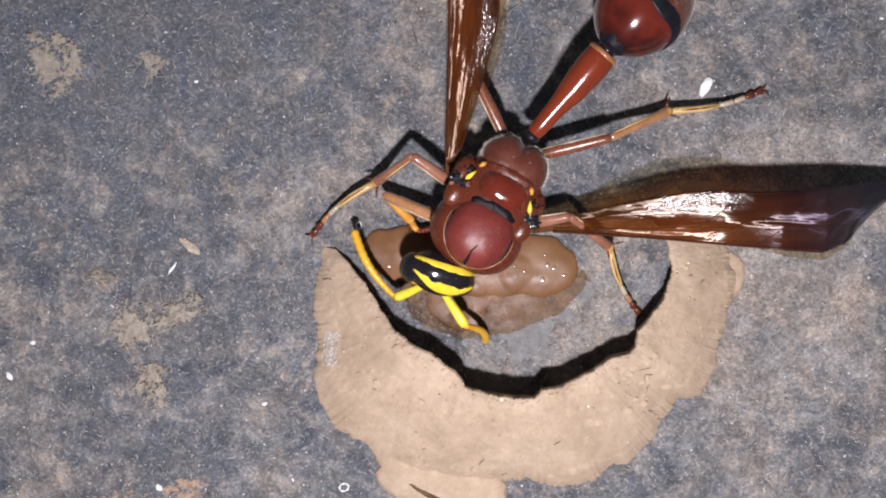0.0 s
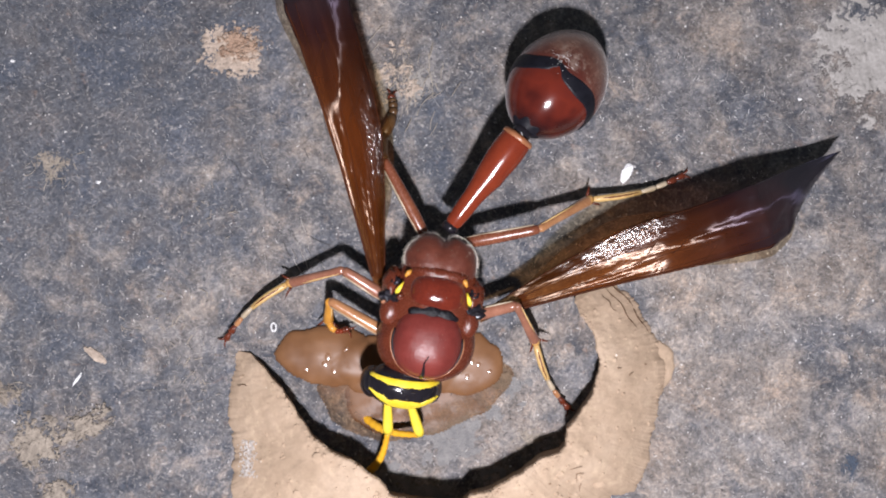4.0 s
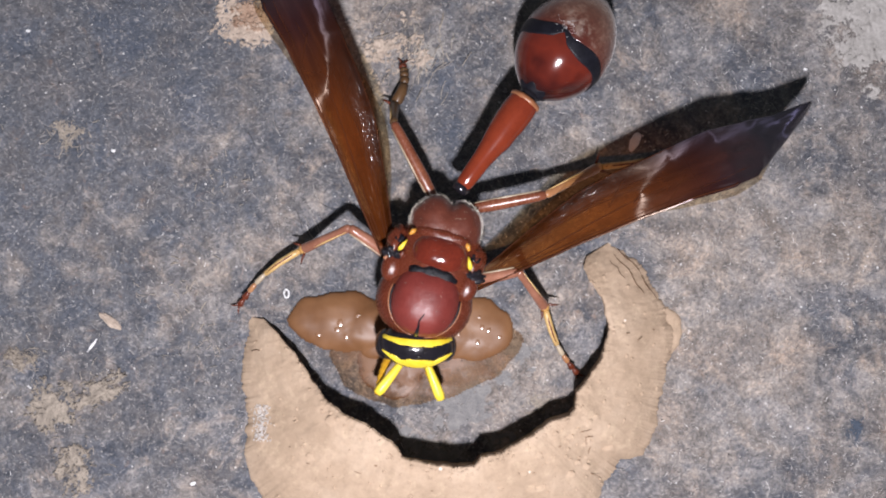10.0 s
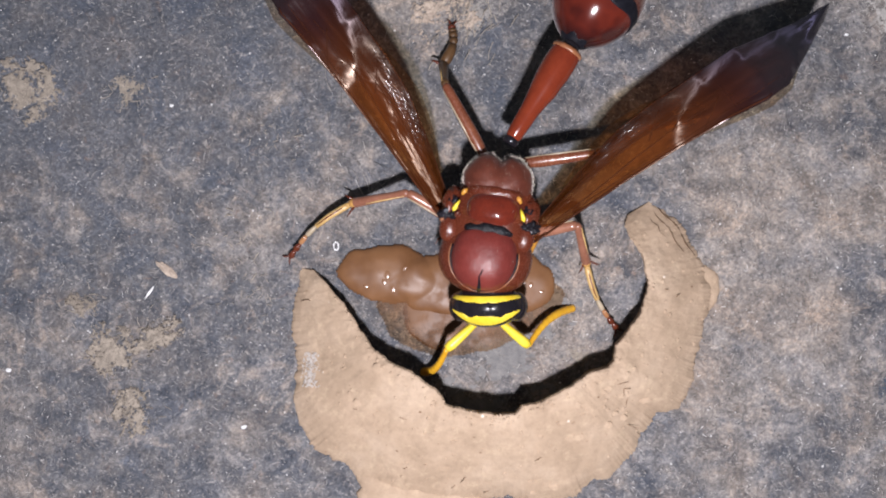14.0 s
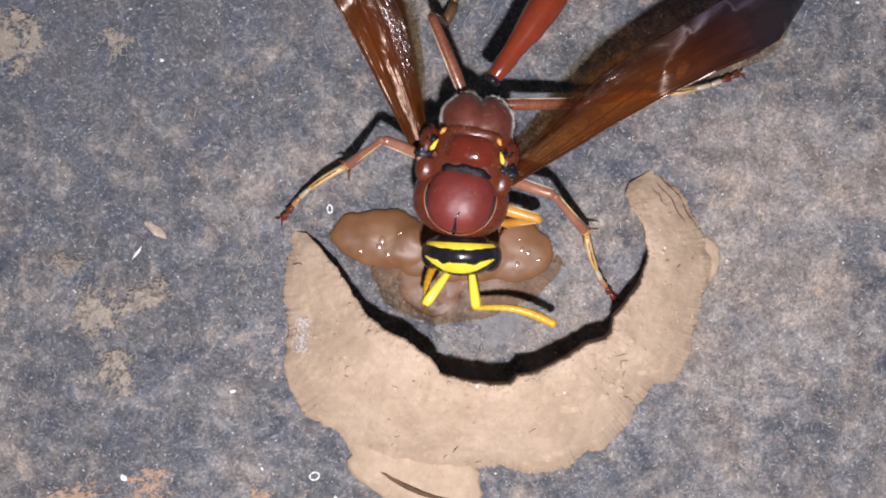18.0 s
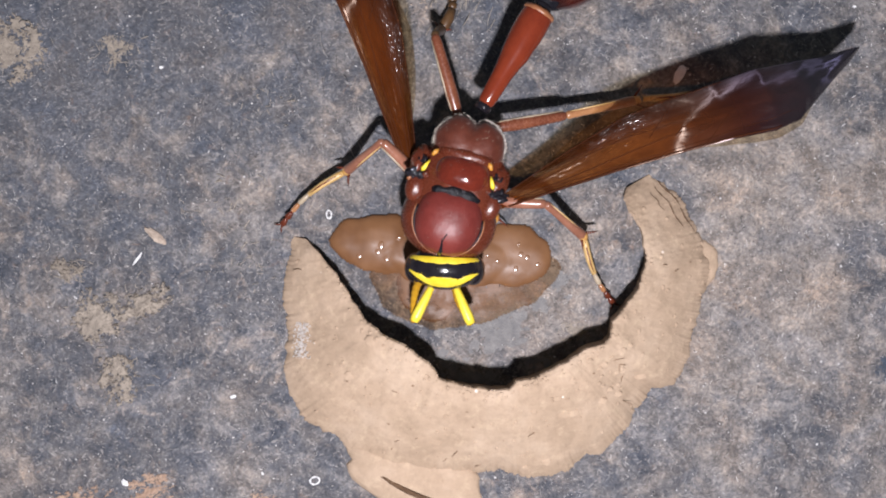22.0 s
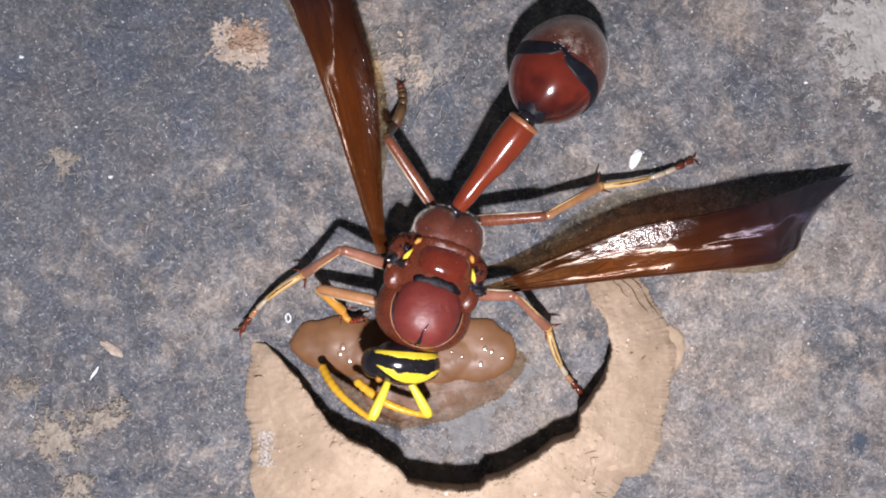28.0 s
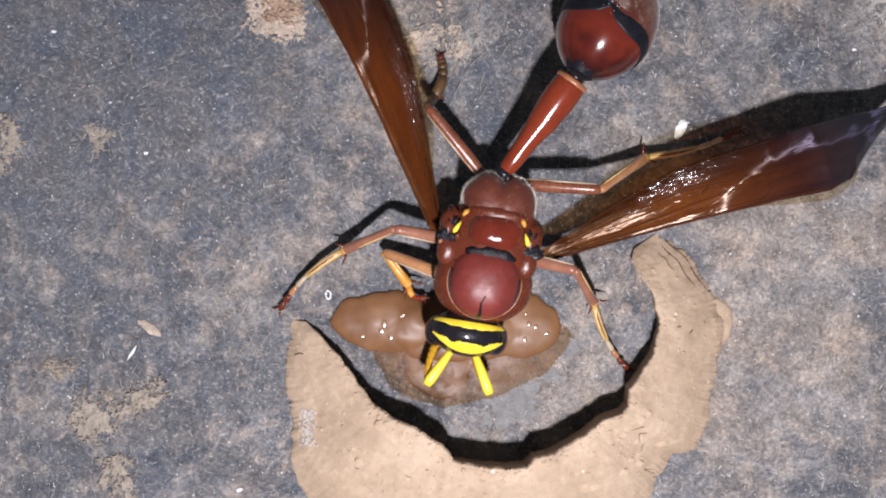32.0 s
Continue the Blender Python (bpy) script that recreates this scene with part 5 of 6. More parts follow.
        p = Vector((x, y, hit - 0.02))
        d = Vector((rng.uniform(-0.6, 0.6), rng.uniform(-0.2, 1.0), rng.uniform(0.2, 0.8))).normalized() * rng.uniform(0.05, 0.14)
        w = d.cross(Vector((0, 0, 1))).normalized() * 0.004
        bm.faces.new([bm.verts.new(q) for q in (p - w, p + w, p + d)])
    tagged(part("pale_fuzz", bm, HAIR, thorax, "short pale hairs on the hind end"), kind="stuff")
    return thorax


def build_head():
    C, R = (0, 0, 0), (2.05, 1.25, 1.5)
    bm = bmesh.new()
    blob(bm, C, R, 44, 26, lambda u: 1 + 0.01 * noise.noise(u * 6))
    head = part("head", bm, BLACK, wasp, "black head with two yellow bands")
    bm = bmesh.new()
    cap_patch(bm, C, R, lambda u, v: u * u + v * v < 0.985 and abs(u) < 0.93 and 0.5 > v > 0.2 + 0.2 * u * u + 0.03 * noise.noise(Vector((u * 5, 0, 0))), 1.03, 90, 70)
    part("nape_band", bm, YELLOW, head, "yellow band behind the eyes")
    bm = bmesh.new()
    cap_patch(bm, C, R, lambda u, v: u * u + v * v < 0.985 and abs(u) < 0.92 and -0.84 + 0.8 * u * u < v < -0.4 + 0.3 * u * u - 0.1 * math.exp(-((abs(u) - 0.42) / 0.14) ** 2) + 0.04 * noise.noise(Vector((u * 6, 3, 0))), 1.035, 90, 70)
    part("brow_band", bm, YELLOW, head, "scalloped yellow band over the face")
    bm = bmesh.new()
    blob(bm, (0, -0.8, -0.75), (0.95, 0.45, 0.9), 28, 16)
    part("face", bm, YELLOW, head)
    for s in (-1, 1):
        bm = bmesh.new()
        blob(bm, (1.62 * s, -0.1, -0.45), (0.64, 0.86, 1.05), 26, 16)
        part("eye", bm, BLACK, head, "black kidney-shaped eye")
        bm = bmesh.new()
        tube(bm, [(0.75 * s, -0.75, -1.2), (0.6 * s, -1.0, -1.8), (0.15 * s, -1.1, -2.3)], [0.32, 0.26, 0.1], 10)
        part("mandible", bm, AMBER, head, "orange-brown jaw")
    for x, y in ((0, -0.28), (-0.32, -0.02), (0.32, -0.02)):
        bm = bmesh.new()
        blob(bm, (x, y, 1.45), (0.13, 0.13, 0.12), 12, 8)
        part("ocellus", bm, BLACK, head)
    return head


SCAPE, FLAG = 2.4, 4.6
ANT_BASE = {-1: Vector((-0.6, -0.95, -0.5)), 1: Vector((0.6, -0.95, -0.5))}


def build_antenna(head):
    bm = bmesh.new()
    tube(bm, [(0, 0, 0), (0.3, 0, 0), (1.2, 0, 0.03), (2.1, 0, 0), (SCAPE, 0, 0)], [0.15, 0.2, 0.27, 0.3, 0.23], 12)
    scape = part("antenna_scape", bm, YELLOW, head, "bright yellow stalk of the feeler")
    bm = bmesh.new()
    pts, rad = [], []
    for k in range(34):
        f = k / 33
        pts.append((FLAG * f, 0.42 * math.sin(math.pi * f), 0.25 * math.sin(math.pi * f)))
        rad.append((0.16 + 0.09 * min(1, 1.6 * f)) * (1.0 if k % 3 else 0.86) * (0.55 if k == 33 else 1))
    tube(bm, pts, rad, 12)
    return scape, part("antenna_flagellum", bm, FEELER, head, "ringed orange whip of the feeler")


def build_abdomen():
    bm = bmesh.new()
    spin(bm, [(-0.1, 0.2), (0.0, 0.34), (0.25, 0.46), (1.0, 0.52), (1.9, 0.56), (2.7, 0.66), (3.3, 0.76), (3.9, 0.84), (4.4, 0.9), (5.0, 0.92), (5.6, 0.9), (5.9, 0.86), (6.05, 0.72), (6.05, 0.4)], 32,
         lambda x, a: 0.1 * math.exp(-((x - 3.1) / 0.3) ** 2) * max(0.0, -math.cos(a)))
    petiole = part("petiole", bm, ORANGE, wasp, "long glossy orange-red waist stalk")
    bm = bmesh.new()
    spin(bm, [(5.75, 0.82), (5.82, 0.92), (5.95, 0.91), (6.08, 0.82), (6.1, 0.6)], 32, lambda x, a: 0.02 * math.sin(7 * a) + 0.015 * math.sin(17 * a))
    part("stalk_rim", bm, RIM, petiole, "dusty pale rim of the stalk")
    bm = bmesh.new()
    spin(bm, [(5.9, 0.3), (6.0, 0.52), (6.25, 0.55), (6.5, 0.5), (6.6, 0.3)], 24)
    part("waist_ring", bm, BLACK, petiole)
    bm = bmesh.new()
    spin(bm, [(-0.35, 0.25), (-0.3, 0.42), (0.0, 0.48), (0.15, 0.3)], 20)
    part("stalk_hinge", bm, BLACK, petiole)

    def radius(f):
        at, r = [0, 0.03, 0.08, 0.15, 0.25, 0.36, 0.48, 0.6, 0.72, 0.82, 0.9, 0.95, 0.985, 1], [0.43, 0.68, 1.14, 1.7, 2.21, 2.5, 2.6, 2.52, 2.22, 1.79, 1.25, 0.78, 0.34, 0.05]
        k = float(np.interp(f, at, r))
        return (k + float(np.interp(min(1, f + 0.03), at, r)) + float(np.interp(max(0, f - 0.03), at, r))) / 3 if 0.04 < f < 0.95 else k
    n, length = 60, 7.5
    bm = bmesh.new()
    spin(bm, [(length * k / n, max(0.06, radius(k / n))) for k in range(n + 1)], 48, lambda x, a: 0.02 * noise.noise(Vector((x, math.cos(a) * 3, math.sin(a) * 3))))
    gaster = part("gaster", bm, EGG, wasp, "glossy red egg-shaped hind body")

    def shell(name, lo, hi, lift, mat, label=""):
        b2 = bmesh.new()
        rings = []
        for k in range(15):
            ring = []
            for i in range(72):
                a = 2 * math.pi * i / 72
                f0, f1 = lo(a), hi(a)
                f = f0 + (f1 - f0) * k / 14
                r = max(0.02, radius(f)) + (lift if 0 < k < 14 else -0.03)
                ring.append(b2.verts.new((length * f, r * math.cos(a), r * math.sin(a))))
            rings.append(ring)
        grid_faces(b2, rings)
        part(name, b2, mat, gaster, label)
    # angle pi/2 is the upper side
    up = lambda a: math.cos(a - math.pi / 2)
    shell("neck_patch", lambda a: 0.002, lambda a: 0.045 + 0.012 * math.sin(6 * a), 0.02, BELT, "black patch round the neck")
    shell("hind_plate", lambda a: 0.4 + 0.01 * math.sin(7 * a), lambda a: 0.998, 0.035, SMOKE, "dusty smoky-brown hind plate")
    shell("dark_belt", lambda a: 0.33 + 0.014 * math.sin(5 * a + 1) + 0.065 * math.exp(-((a - 1.4) / 0.12) ** 2), lambda a: 0.445 + 0.012 * math.sin(6 * a) - 0.025 * math.exp(-((a - 1.6) / 0.2) ** 2), 0.05, BELT, "black wavy belt")
    # tiny white grains: dust, and hair glints put in as white colour
    rng, bm = random.Random(17), bmesh.new()
    for k in range(70):
        f, a = rng.gauss(0.475, 0.035), rng.gauss(1.38, 0.14)
        r, w = radius(f) + 0.06, rng.uniform(0.01, 0.026)
        p = Vector((length * f, r * math.cos(a), r * math.sin(a)))
        blob(bm, p, (w, w * rng.uniform(0.5, 1.2), w), 5, 4)
    tagged(part("dust_glint_speckle", bm, WHITE, gaster, "white specks for dust and fine hair glints"), kind="stuff")
    return petiole, gaster


SPAN = 20.8


def wing_low(u):
    return float(np.interp(u, [0, 3, 6, 9.3, 12, 14.2, 15.8, 17.5, 19, 20.2, 20.8], [-0.3, -0.75, -1.2, -1.75, -2.2, -2.55, -2.25, -1.15, -0.25, 0.4, 0.78]))


def wing_high(u):
    return float(np.interp(u, [0, 2, 4, 7, 9.2, 11, 14.5, 17.8, 20, 20.8], [0.4, 0.75, 1.1, 1.45, 1.35, 1.15, 1.0, 1.0, 0.9, 0.82]))


def wing_z(u, f):
    """Long waves and pleats of the folded wing."""
    wave = float(np.interp(u, [0, 2, 4, 7, 9, 12, 14.5, 16.5, 18.5, 20.8], [0, 0.8, 1.6, 2.75, 3.4, 4.15, 4.4, 3.7, 3.05, 3.1]))
    fan = min(1.0, max(0.0, u) / 5) * (1 - 0.9 * max(0.0, u - 11) / 10)
    pleat = (0.013 * math.sin(f * 13 + 0.5 + u * 0.12) + 0.0065 * min(1.0, max(0.0, 0.3 + 1.6 * noise.noise(Vector((u * 0.25, f * 5.0, 9.0))))) * (0.85 if f < 0.55 else 0.3) * math.sin(f * 44 + 1.6 * math.sin(u * 0.45) + 0.3 * u)) * (wing_high(u) - wing_low(u)) * fan
    # short diagonal creases where the film goes over to black
    crease = (0.11 * math.sin(f * 13 - u * 1.5 + 0.6) + 0.04 * math.sin(f * 7 - u * 2.6)) * min(1.0, max(0.0, 0.25 + 1.7 * noise.noise(Vector((u * 0.9, f * 3.0, 4.0))))) * math.exp(-((u - 15.6) / 1.7) ** 2)
    ripple = 0.025 * math.sin(6.2 * u + 5 * f) * math.exp(-((u - 17.3) / 2.0) ** 2) * min(1.0, max(0.0, (0.62 - f) / 0.25))
    edge = -(1.3 + 2.4 * min(1.0, max(0.0, u - 14) / 3)) * max(0.0, 0.34 - f) ** 2 * min(1.0, max(0.0, u) / 6)
    return wave + pleat + crease + ripple + edge + (0.12 * noise.noise(Vector((u * 0.35, f * 2.2, 1.0))) + 0.03 * noise.noise(Vector((u * 0.8, f * 5.0, 5.0)))) * fan + 0.25 * (f - 0.5) - 0.35 * max(0.0, f - 0.72) * min(1.0, max(0.0, u) / 3)


def build_wing(s):
    """s: 1 for the wing on the side of the hind leg's clear print, -1 for its mirror image."""
    nu, nv = 150, 44
    bm = bmesh.new()
    layers = []
    for lift in (0.0, -0.05):
        rows = []
        for i in range(nu + 1):
            u = -1.2 + (SPAN + 1.2) * i / nu
            lo, hi = wing_low(u), wing_high(u)
            rows.append([bm.verts.new((u, s * (lo + (hi - lo) * j / nv), wing_z(u, j / nv) + lift)) for j in range(nv + 1)])
        layers.append(rows)
        grid_faces(bm, rows, closed=False, cap=False)
    a, b = layers
    rim = [(r[0], q[0]) for r, q in zip(a, b)] + list(zip(a[-1], b[-1]))[1:] + [(r[-1], q[-1]) for r, q in zip(a, b)][-2::-1] + list(zip(a[0], b[0]))[-2:0:-1]
    for (p, q), (p2, q2) in zip(rim, rim[1:] + rim[:1]):
        bm.faces.new((p, p2, q2, q))
    wing = part("wing", bm, WING[s], wasp, "folded amber wing with a violet-black tip")
    for f, last, r in ((0.03, 14.5, 0.08), (0.13, 15.5, 0.03), (0.3, 13.0, 0.035), (0.55, 12.5, 0.03), (0.68, 10.5, 0.025), (0.97, 12.5, 0.035)):
        bm = bmesh.new()
        us = [last * k / 40 for k in range(41)]
        wob = lambda u: f + 0.05 * math.sin(0.42 * u + 11 * f) * min(1.0, u / 3) * (0 if f < 0.05 or f > 0.9 else 1)
        tube(bm, [(u, s * (wing_low(u) + (wing_high(u) - wing_low(u)) * wob(u)), wing_z(u, wob(u)) + 0.01) for u in us], [r * (1 - 0.6 * u / last) for u in us], 6)
        part("vein", bm, VEIN, wing)
    for f0, f1, u0, u1 in ((0.03, 0.42, 10.5, 12.2), (0.3, 0.55, 9.2, 10.4), (0.42, 0.8, 8.0, 9.4)):
        bm = bmesh.new()
        pts = []
        for k in range(9):
            f, u = f0 + (f1 - f0) * k / 8, u0 + (u1 - u0) * k / 8
            pts.append((u, s * (wing_low(u) + (wing_high(u) - wing_low(u)) * f), wing_z(u, f)))
        tube(bm, pts, [0.025] * 9, 6)
        part("vein", bm, VEIN, wing)
    # the clear fringe of the hind wing
    bm = bmesh.new()
    layers = []
    for lift in (-0.12, -0.15):
        rows = []
        for i in range(51):
            u = 1.5 + 9.5 * i / 50
            w = 1.0 * math.sin(math.pi * i / 50) ** 0.8
            rows.append([bm.verts.new((u, s * (wing_high(u) - 0.3 + (w + 0.02) * j / 6), wing_z(u, 1.0) + lift - 0.2 * j / 6)) for j in range(7)])
        grid_faces(bm, rows, closed=False, cap=False)
    part("hind_fringe", bm, FRINGE, wing, "clear yellowish fringe of the hind wing")
    bm = bmesh.new()
    for lift in (-0.1, -0.13):
        rows = []
        for i in range(41):
            u = 10 + 7.5 * i / 40
            w = 0.6 * math.sin(math.pi * i / 40) ** 0.8
            rows.append([bm.verts.new((u, s * (wing_low(u) + 0.2 - (w + 0.02) * j / 5), wing_z(u, 0.0) + lift)) for j in range(6)])
        grid_faces(bm, rows, closed=False, cap=False)
    part("front_fringe", bm, FRINGE, wing, "clear brownish outer fringe")
    return wing


# each leg: hip in the thorax's space, then knee, ankle and foot on the stone
LEGS = {
    "hind_right": ((2.0, 3.6, -0.6), (6.66, 4.19, 2.7), (10.35, 6.47, 1.4), (16.0, 8.05, 0.25)),
    "hind_left": ((0.2, 4.0, -0.6), (-1.92, 7.95, 3.4), (-1.39, 10.06, 1.0), (-0.98, 12.55, 0.25)),
    "mid_left": ((-2.0, 0.8, -1.0), (-3.4, 3.0, 3.6), (-6.57, 1.67, 1.5), (-10.36, -1.63, 0.25)),
    "mid_right": ((2.1, -0.4, -1.0), (5.2, 0.75, 3.6), (7.26, -1.59, 1.5), (9.31, -5.47, 0.25)),
    "front_left": ((-1.9, -1.3, -1.6), (-4.75, 0.9, 3.0), (-4.4, -0.45, 1.1), (-3.3, -0.9, 0.95)),
    "front_right": ((1.6, -2.0, -1.6), (4.3, -0.95, 3.0), (2.7, -1.3, 0.9), (1.6, -2.1, 0.7)),
}
# how far each fore leg reaches out, and where it is when tucked in: knee, ankle, foot
REACH = {"front_left": ((0, 4.5, 6.5, 9, 11, 20, 22, 23, 24, 25, 29, 30.5, 32), (1, 1, 0.5, 0.2, 0, 0, 0.4, 0.5, 0.9, 1, 1, 0.8, 0.6)),
         "front_right": ((0, 8, 9, 10, 11, 12, 13, 16.5, 19, 20, 21, 22, 24, 32), (0, 0, 0.1, 0.3, 0.5, 0.8, 0.9, 1, 0.9, 0.8, 0.6, 0.3, 0, 0))}
TUCKED = {"front_left": ((-0.2, 2.0, 1.2), (-1.0, -0.2, 0.9), (-0.6, -1.2, 0.7)), "front_right": ((1.0, 1.5, 1.2), (1.8, -0.6, 0.9), (1.2, -1.6, 0.7))}
# how steeply each standing leg lifts its knee
RISE = {"hind_right": 2.2, "hind_left": 4.0, "mid_left": 1.0, "mid_right": 1.0}
LOOKS = {"hind_right": (LEG, TAWNY, STRAW, PALE_JOINT), "hind_left": (LEG, DUSKY, DUSKY, DUSKY), "mid_left": (PINK, PINK, STRAW, TAWNY), "mid_right": (PINK, PINK, STRAW, TAWNY),
         "front_left": (TAWNY, AMBER, AMBER, ORANGE), "front_right": (AMBER, AMBER, AMBER, ORANGE)}


def build_leg(key):
    hip, knee, ankle, foot = (Vector(v) for v in LEGS[key])
    hip = hip + Vector((0.41, -0.23, 4.2))
    upper, lower = (knee - hip).length, (ankle - knee).length
    looks = LOOKS[key]
    bm = bmesh.new()
    tube(bm, [(upper * f, 0, 0) for f in (-0.02, 0.05, 0.3, 0.6, 0.9, 0.98, 1.01)], [0.2, 0.3, 0.37, 0.34, 0.29, 0.25, 0.12], 12)
    femur = part("femur", bm, looks[0], wasp, "red-brown upper leg")
    bm = bmesh.new()
    tube(bm, [(upper * f, 0.27, 0.19) for f in (0.1, 0.5, 0.95)], [0.03, 0.065, 0.03], 6)
    part("pale_stripe", bm, PALE_JOINT, femur)
    bm = bmesh.new()
    tube(bm, [(lower * f, 0, 0) for f in (-0.02, 0.03, 0.2, 0.6, 0.92, 1.0, 1.02)], [0.14, 0.24, 0.22, 0.26, 0.31, 0.25, 0.1], 12)
    tibia = part("tibia", bm, looks[1], wasp, "straw and orange shin")
    bm = bmesh.new()
    tube(bm, [(lower * f, 0.17, 0.15) for f in (0.05, 0.5, 0.95)], [0.02, 0.055, 0.04], 6)
    part("pale_stripe", bm, STRAW, tibia)
    if key != "hind_left":
        bm = bmesh.new()
        tube(bm, [(lower * f, 0, 0) for f in (0.78, 0.8, 0.9, 0.97, 1.02, 1.035)], [0.18, 0.26, 0.29, 0.3, 0.25, 0.12], 12)
        part("shin_tip", bm, HONEY, tibia, "honey-yellow swollen end of the shin")
    for y in (-0.2, 0.25):
        bm = bmesh.new()
        tube(bm, [(lower * 0.96, y, 0.1), (lower * 0.96 + 0.3, y * 2.2, 0.2), (lower * 0.96 + 0.65, y * 3.2, 0.1)], [0.09, 0.06, 0.012], 6)
        part("spur", bm, BROWN, tibia)
    # a foot that stands stays where it is; a fore foot is moved
    front = key in REACH
    base = ankle if front else AT
    v = foot - ankle
    side = v.cross(Vector((0, 0, 1))).normalized()
    bow = lambda f: ankle + v * f + side * (0.35 * math.sin(math.pi * f)) + Vector((0, 0, 0.25 * math.sin(math.pi * f)))
    bm = bmesh.new()
    stout = 1.7 if key == "hind_left" else 1.0
    tube(bm, [bow(f) - base for f in (0, 0.1, 0.3, 0.5)], [0.15 * stout, 0.2 * stout, 0.19 * stout, 0.16 * stout], 10)
    tarsus = part("tarsus", bm, looks[2], wasp, "thin jointed foot")
    if looks[2] is STRAW:
        bm = bmesh.new()
        tube(bm, [bow(f) - base + Vector((0, 0, 0.15)) for f in (0.06, 0.2, 0.35, 0.48)], [0.03, 0.065, 0.06, 0.02], 6)
        part("dark_streak", bm, BROWN, tarsus)
    for k, (f0, f1, m) in enumerate(((0.5, 0.66, PALE_JOINT if looks[2] is STRAW else looks[3]), (0.66, 0.78, looks[3]), (0.78, 0.88, looks[3] if key == "hind_left" else BROWN), (0.88, 0.98, BROWN))):
        bm = bmesh.new()
        tube(bm, [bow(f) - base for f in (f0, f0 + (f1 - f0) * 0.3, f0 + (f1 - f0) * 0.85, f1)], [0.1 * stout, 0.15 * stout, 0.23 if k > 1 else 0.17 * stout, 0.12], 8)
        part("foot_joint", bm, m, tarsus)
    for y in (-1, 1):
        bm = bmesh.new()
        p = bow(0.97) - base
        d = v.normalized()
        tube(bm, [p, p + d * 0.3 + side * 0.2 * y + Vector((0, 0, 0.05)), p + d * 0.42 + side * 0.38 * y - Vector((0, 0, 0.08))], [0.07, 0.05, 0.015], 6)
        part("claw", bm, BROWN, tarsus)
    return femur, tibia, tarsus, knee, ankle, foot, upper, lower


thorax = build_thorax()
head = build_head()
feelers = {s: build_antenna(head) for s in (-1, 1)}
petiole, gaster = build_abdomen()
wings = {s: build_wing(s) for s in (-1, 1)}
legs = {key: build_leg(key) for key in LEGS}
# ---- movement ----
def aim(at, way):
    """The pose whose x axis points along way, with its z axis as far up as it goes."""
    x = way.normalized()
    y = Vector((0, 0, 1)).cross(x)
    y = y.normalized() if y.length > 1e-4 else Vector((0, 1, 0))
    m = Matrix((x, y, x.cross(y))).transposed().to_4x4()
    return Matrix.Translation(at * MM) @ m


def way_of(yaw, pitch):
    return Vector((math.cos(radians(yaw)) * math.cos(radians(pitch)), math.sin(radians(yaw)) * math.cos(radians(pitch)), math.sin(radians(pitch))))


def between(rows):
    """Rows of time and directions; where a direction turns far, a row is put between that points downwards."""
    out = [rows[0]]
    for (t0, *d0), (t1, *d1) in zip(rows, rows[1:]):
        if max(a.angle(b) for a, b in zip(d0, d1)) > 1.2:
            out.append(((t0 + t1) / 2, *((a + b + Vector((0, 0, -0.5))).normalized() for a, b in zip(d0, d1))))
        out.append((t1, *d1))
    return out


def row_at(table, t):
    """A table's values at a time, on a straight line between its rows."""
    return [float(np.interp(t, [r[0] for r in table], [r[k] for r in table])) for k in range(1, len(table[0]))]


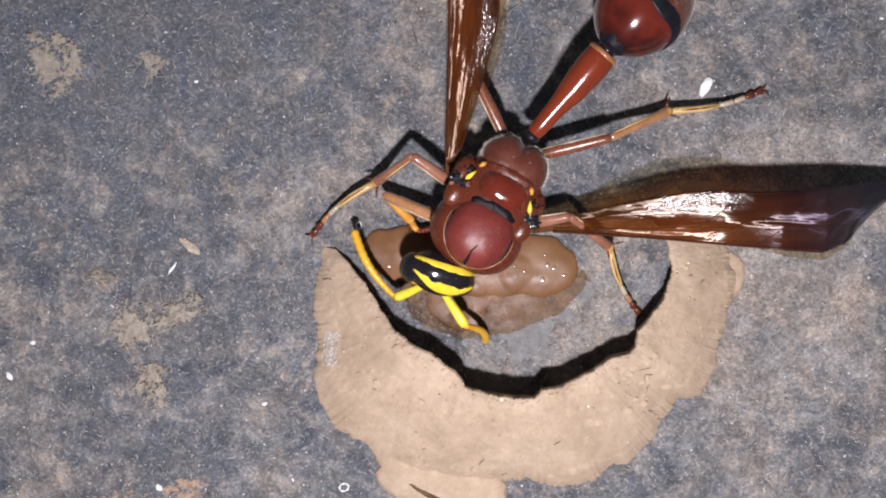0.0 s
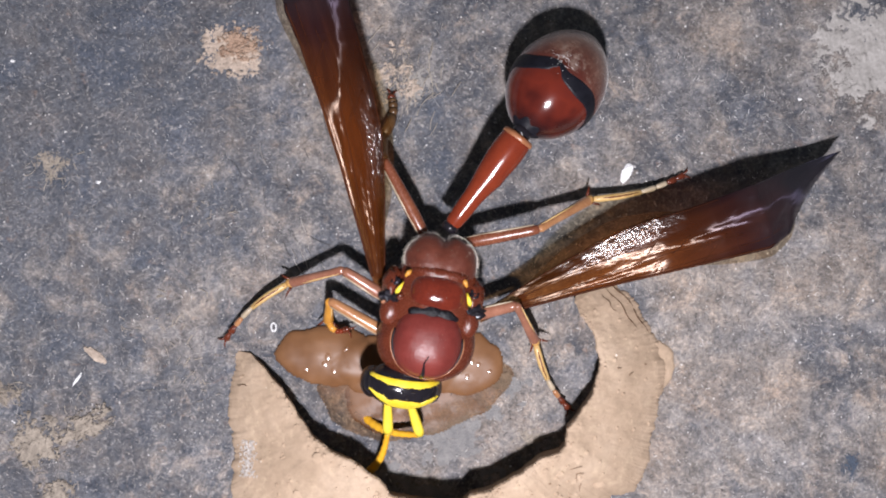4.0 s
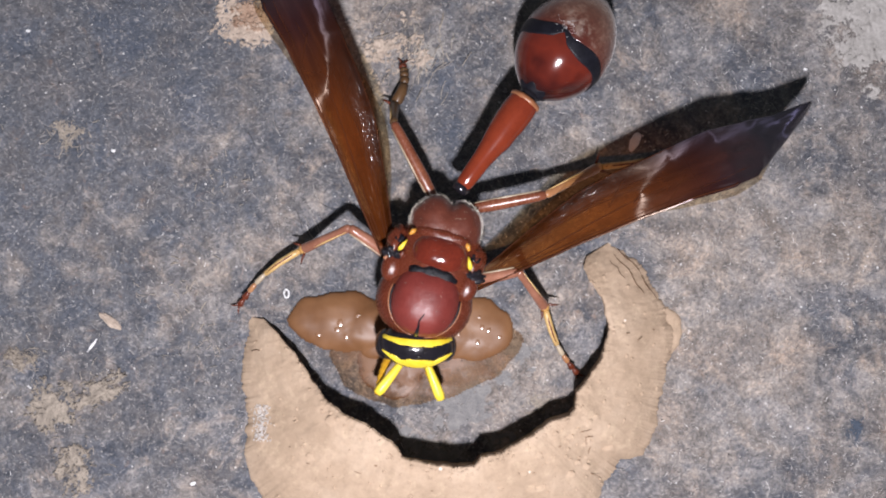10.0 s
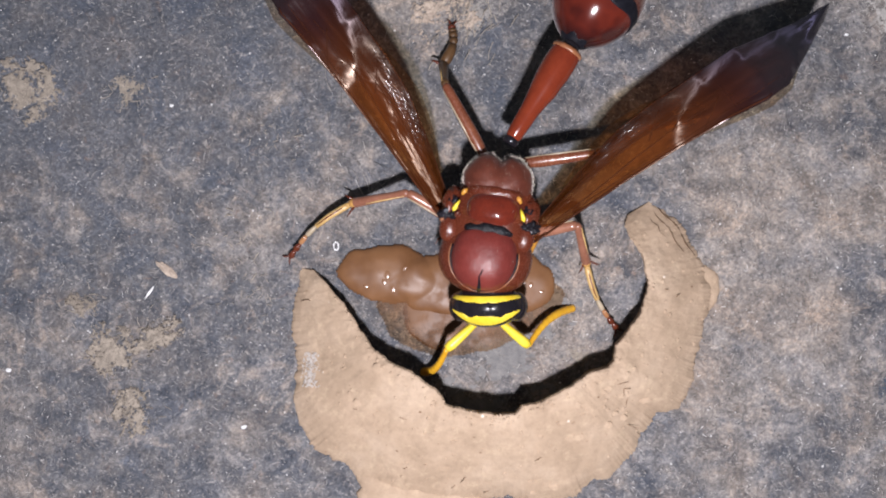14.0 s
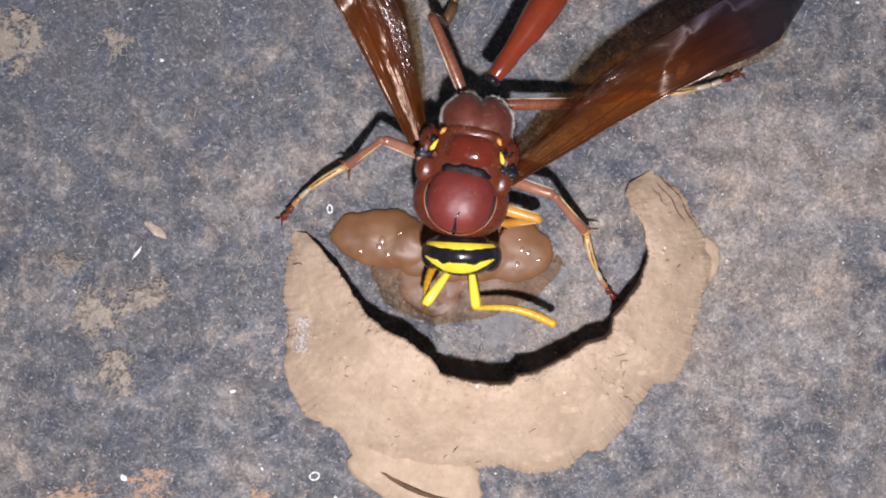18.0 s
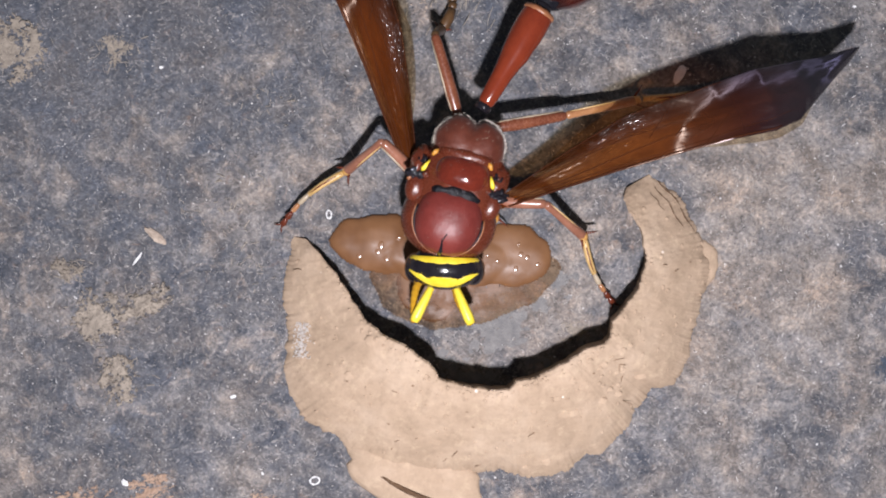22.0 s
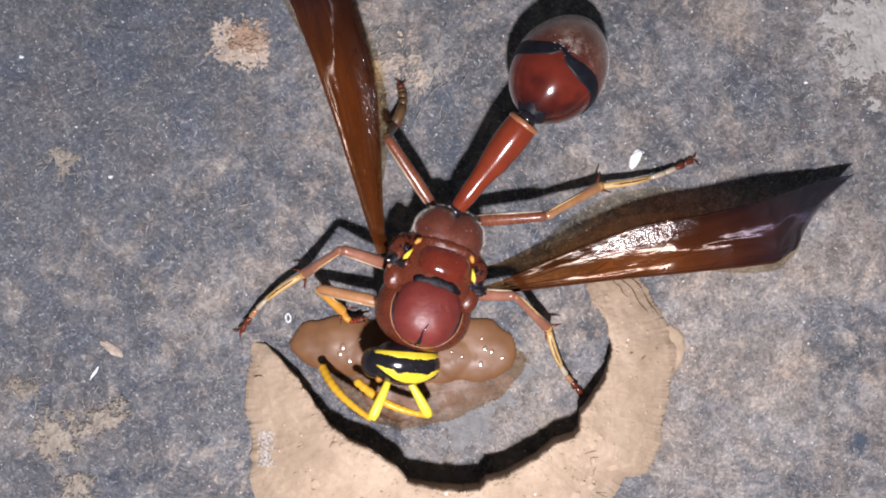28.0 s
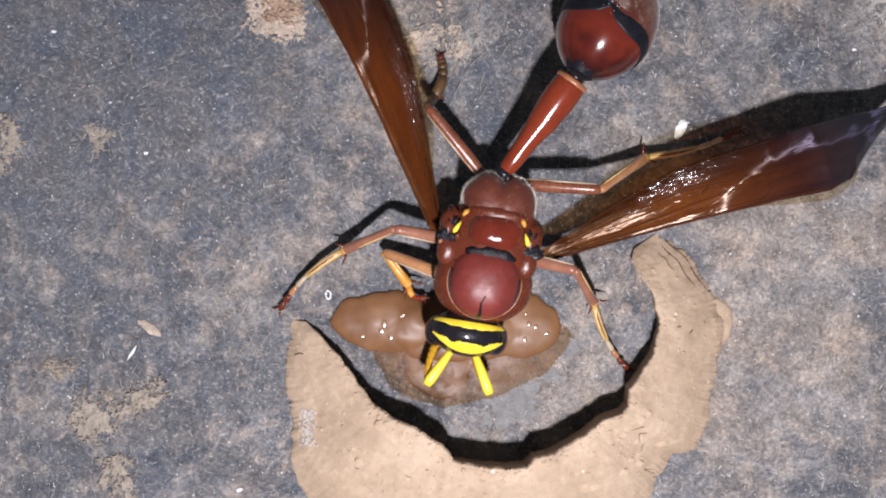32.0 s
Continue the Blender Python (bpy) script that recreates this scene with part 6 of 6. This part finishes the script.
def motions():
    body = {r[0]: P(*r[1:]) for r in THORAX}
    walk(thorax, [(t, rel(m @ LEAN_BODY)) for t, m in body.items()])
    walk(head, [(r[0], rel(P(*r[1:]))) for r in HEAD])
    stalk_pitch = lambda t: float(np.interp(t, (0, 4, 5, 22, 24.5, 25.5, 28, 31, 32), (6, 6, -2, -2, 11, 13, 9, 7, 7)))
    gaster_pitch = lambda t: float(np.interp(t, (0, 4, 5, 7, 9, 22, 24.5, 25, 25.5, 27.5, 28, 31, 32), (-22, -22, -8, -3, -14, -14, -28, -42, -40, -27, -24, -20, -20)))
    slip = lambda t: float(np.interp(t, (0, 9, 12, 20, 23.5, 25, 32), (0.3, 0.4, 0.8, 0.8, 0.4, -0.3, -0.1)))
    veer = lambda t: float(np.interp(t, (0, 5, 7, 8, 9, 24, 25, 32), (1, 1, 6, 1, 0, 0, 4, 4)))
    stalk = []
    for t, yaw in ABDOMEN:
        way = way_of(yaw - float(np.interp(t, (10, 12, 20, 23), (0, 2.5, 2.5, 0))), stalk_pitch(t))
        stalk.append((t, body[t] @ (Vector((1.28, 4.29, 0.4)) * MM) / MM + way * slip(t), way, way_of(yaw + veer(t), gaster_pitch(t))))
    walk(petiole, [(t, rel(aim(at, way))) for t, at, way, end in stalk])
    walk(gaster, [(t, rel(aim(at + way * 6.3, end))) for t, at, way, end in stalk])
    roll = lambda t: float(np.interp(t, (0, 3.5, 4, 4.5, 6.5, 10, 20, 22, 23.5, 24.5, 30, 31, 32), (6, 5, 0, -8, -19, -25, -25, -20, -6, 5, 4, -11, -13)))
    roll_left = lambda t: float(np.interp(t, (0, 3.5, 5, 10.5, 12.5, 18.5, 20.5, 32), (22, 22, 26, 26, 17, 17, 26, 26)))
    swing = lambda t: float(np.interp(t, (0, 3.5, 4.5, 6.5, 9, 12, 13, 22, 23.5, 24.5, 30, 31, 32), (-2, -2.2, -3.2, -4.9, -3.9, -3.6, -4.3, -5.3, -5.2, -1.3, -1.5, -4.2, -4.2)))
    drop = lambda t: float(np.interp(t, (0, 4, 4.5, 6.5, 9, 20, 23.5, 24.5, 30, 31, 32), (-6, -6, -5.5, -3.5, -2, -1.5, -1.5, -2.2, -2.2, -3.5, -3.5)))
    lift = lambda t: float(np.interp(t, (0, 10, 12.5, 18.5, 21, 22.5, 24.5, 32), (-5, -4, 1, 1, -2, -2, -2, -4)))
    reach = lambda t: float(np.interp(t, (0, 3, 4, 6.5, 9, 10, 20, 22.5, 24.5, 30, 31, 32), (1.5, 1.4, 1.4, -0.6, -0.3, -0.1, -0.4, 0.6, 1.7, 2.0, 1.0, 1.0)))
    for s, table, base in ((1, WING_R, (2.58, -0.55, -0.6)), (-1, WING_L, (-2.3, 0.85, -0.6))):
        walk(wings[s], [(t, rel(aim(body[t] @ (Vector(base) * MM) / MM, way_of(yaw + swing(t) * (s > 0), pitch + (drop(t) if s > 0 else lift(t))))) @ P(reach(t), 0, 0, roll(t) if s > 0 else roll_left(t), 0, 0)) for t, yaw, pitch in table])
    for key, (femur, tibia, tarsus, knee0, ankle0, foot0, upper, lower) in legs.items():
        hip_local = Vector(LEGS[key][0]) * MM
        rest = (foot0 - ankle0).normalized()
        upper_rows, lower_rows, foot_rows = [], [], []
        for t, m in body.items():
            hip = (m @ hip_local) / MM
            knee_way, ankle, foot = knee0, ankle0, foot0
            if key in REACH:
                f = float(np.interp(t, *REACH[key]))
                knee_way, ankle, foot = (Vector(a).lerp(b, f) for a, b in zip(TUCKED[key], (knee0, ankle0, foot0)))
            span = ankle - hip
            d = min(span.length, (upper + lower) * 0.999)
            along = (upper ** 2 - lower ** 2 + d * d) / (2 * d)
            off = math.sqrt(max(0.0, upper ** 2 - along ** 2))
            n = span.normalized()
            pole = knee_way - hip + Vector((0, 0, 0 if key in REACH else RISE[key]))
            pole = (pole - n * pole.dot(n)).normalized()
            knee = hip + n * along + pole * off
            upper_rows.append((t, rel(aim(hip, knee - hip))))
            lower_rows.append((t, rel(aim(knee, ankle - knee))))
            foot_rows.append((t, rel(Matrix.Translation(ankle * MM) @ rest.rotation_difference(foot - ankle).to_matrix().to_4x4())))
        walk(femur, upper_rows)
        walk(tibia, lower_rows)
        if key in REACH:
            walk(tarsus, foot_rows)
    for s, table in ((-1, ANT_L), (1, ANT_R)):
        rows = between([(t, way_of(a, b), way_of(c, d)) for t, a, b, c, d in table])
        scape_rows, flag_rows = [], []
        for t, scape_way, flag_way in rows:
            inv = P(*row_at(HEAD, t)).to_3x3().inverted()
            sw, fw = inv @ scape_way, inv @ flag_way
            scape_rows.append((t, aim(ANT_BASE[s], sw)))
            flag_rows.append((t, aim(ANT_BASE[s] + sw.normalized() * SCAPE, fw)))
        walk(feelers[s][0], scape_rows)
        walk(feelers[s][1], flag_rows)


motions()
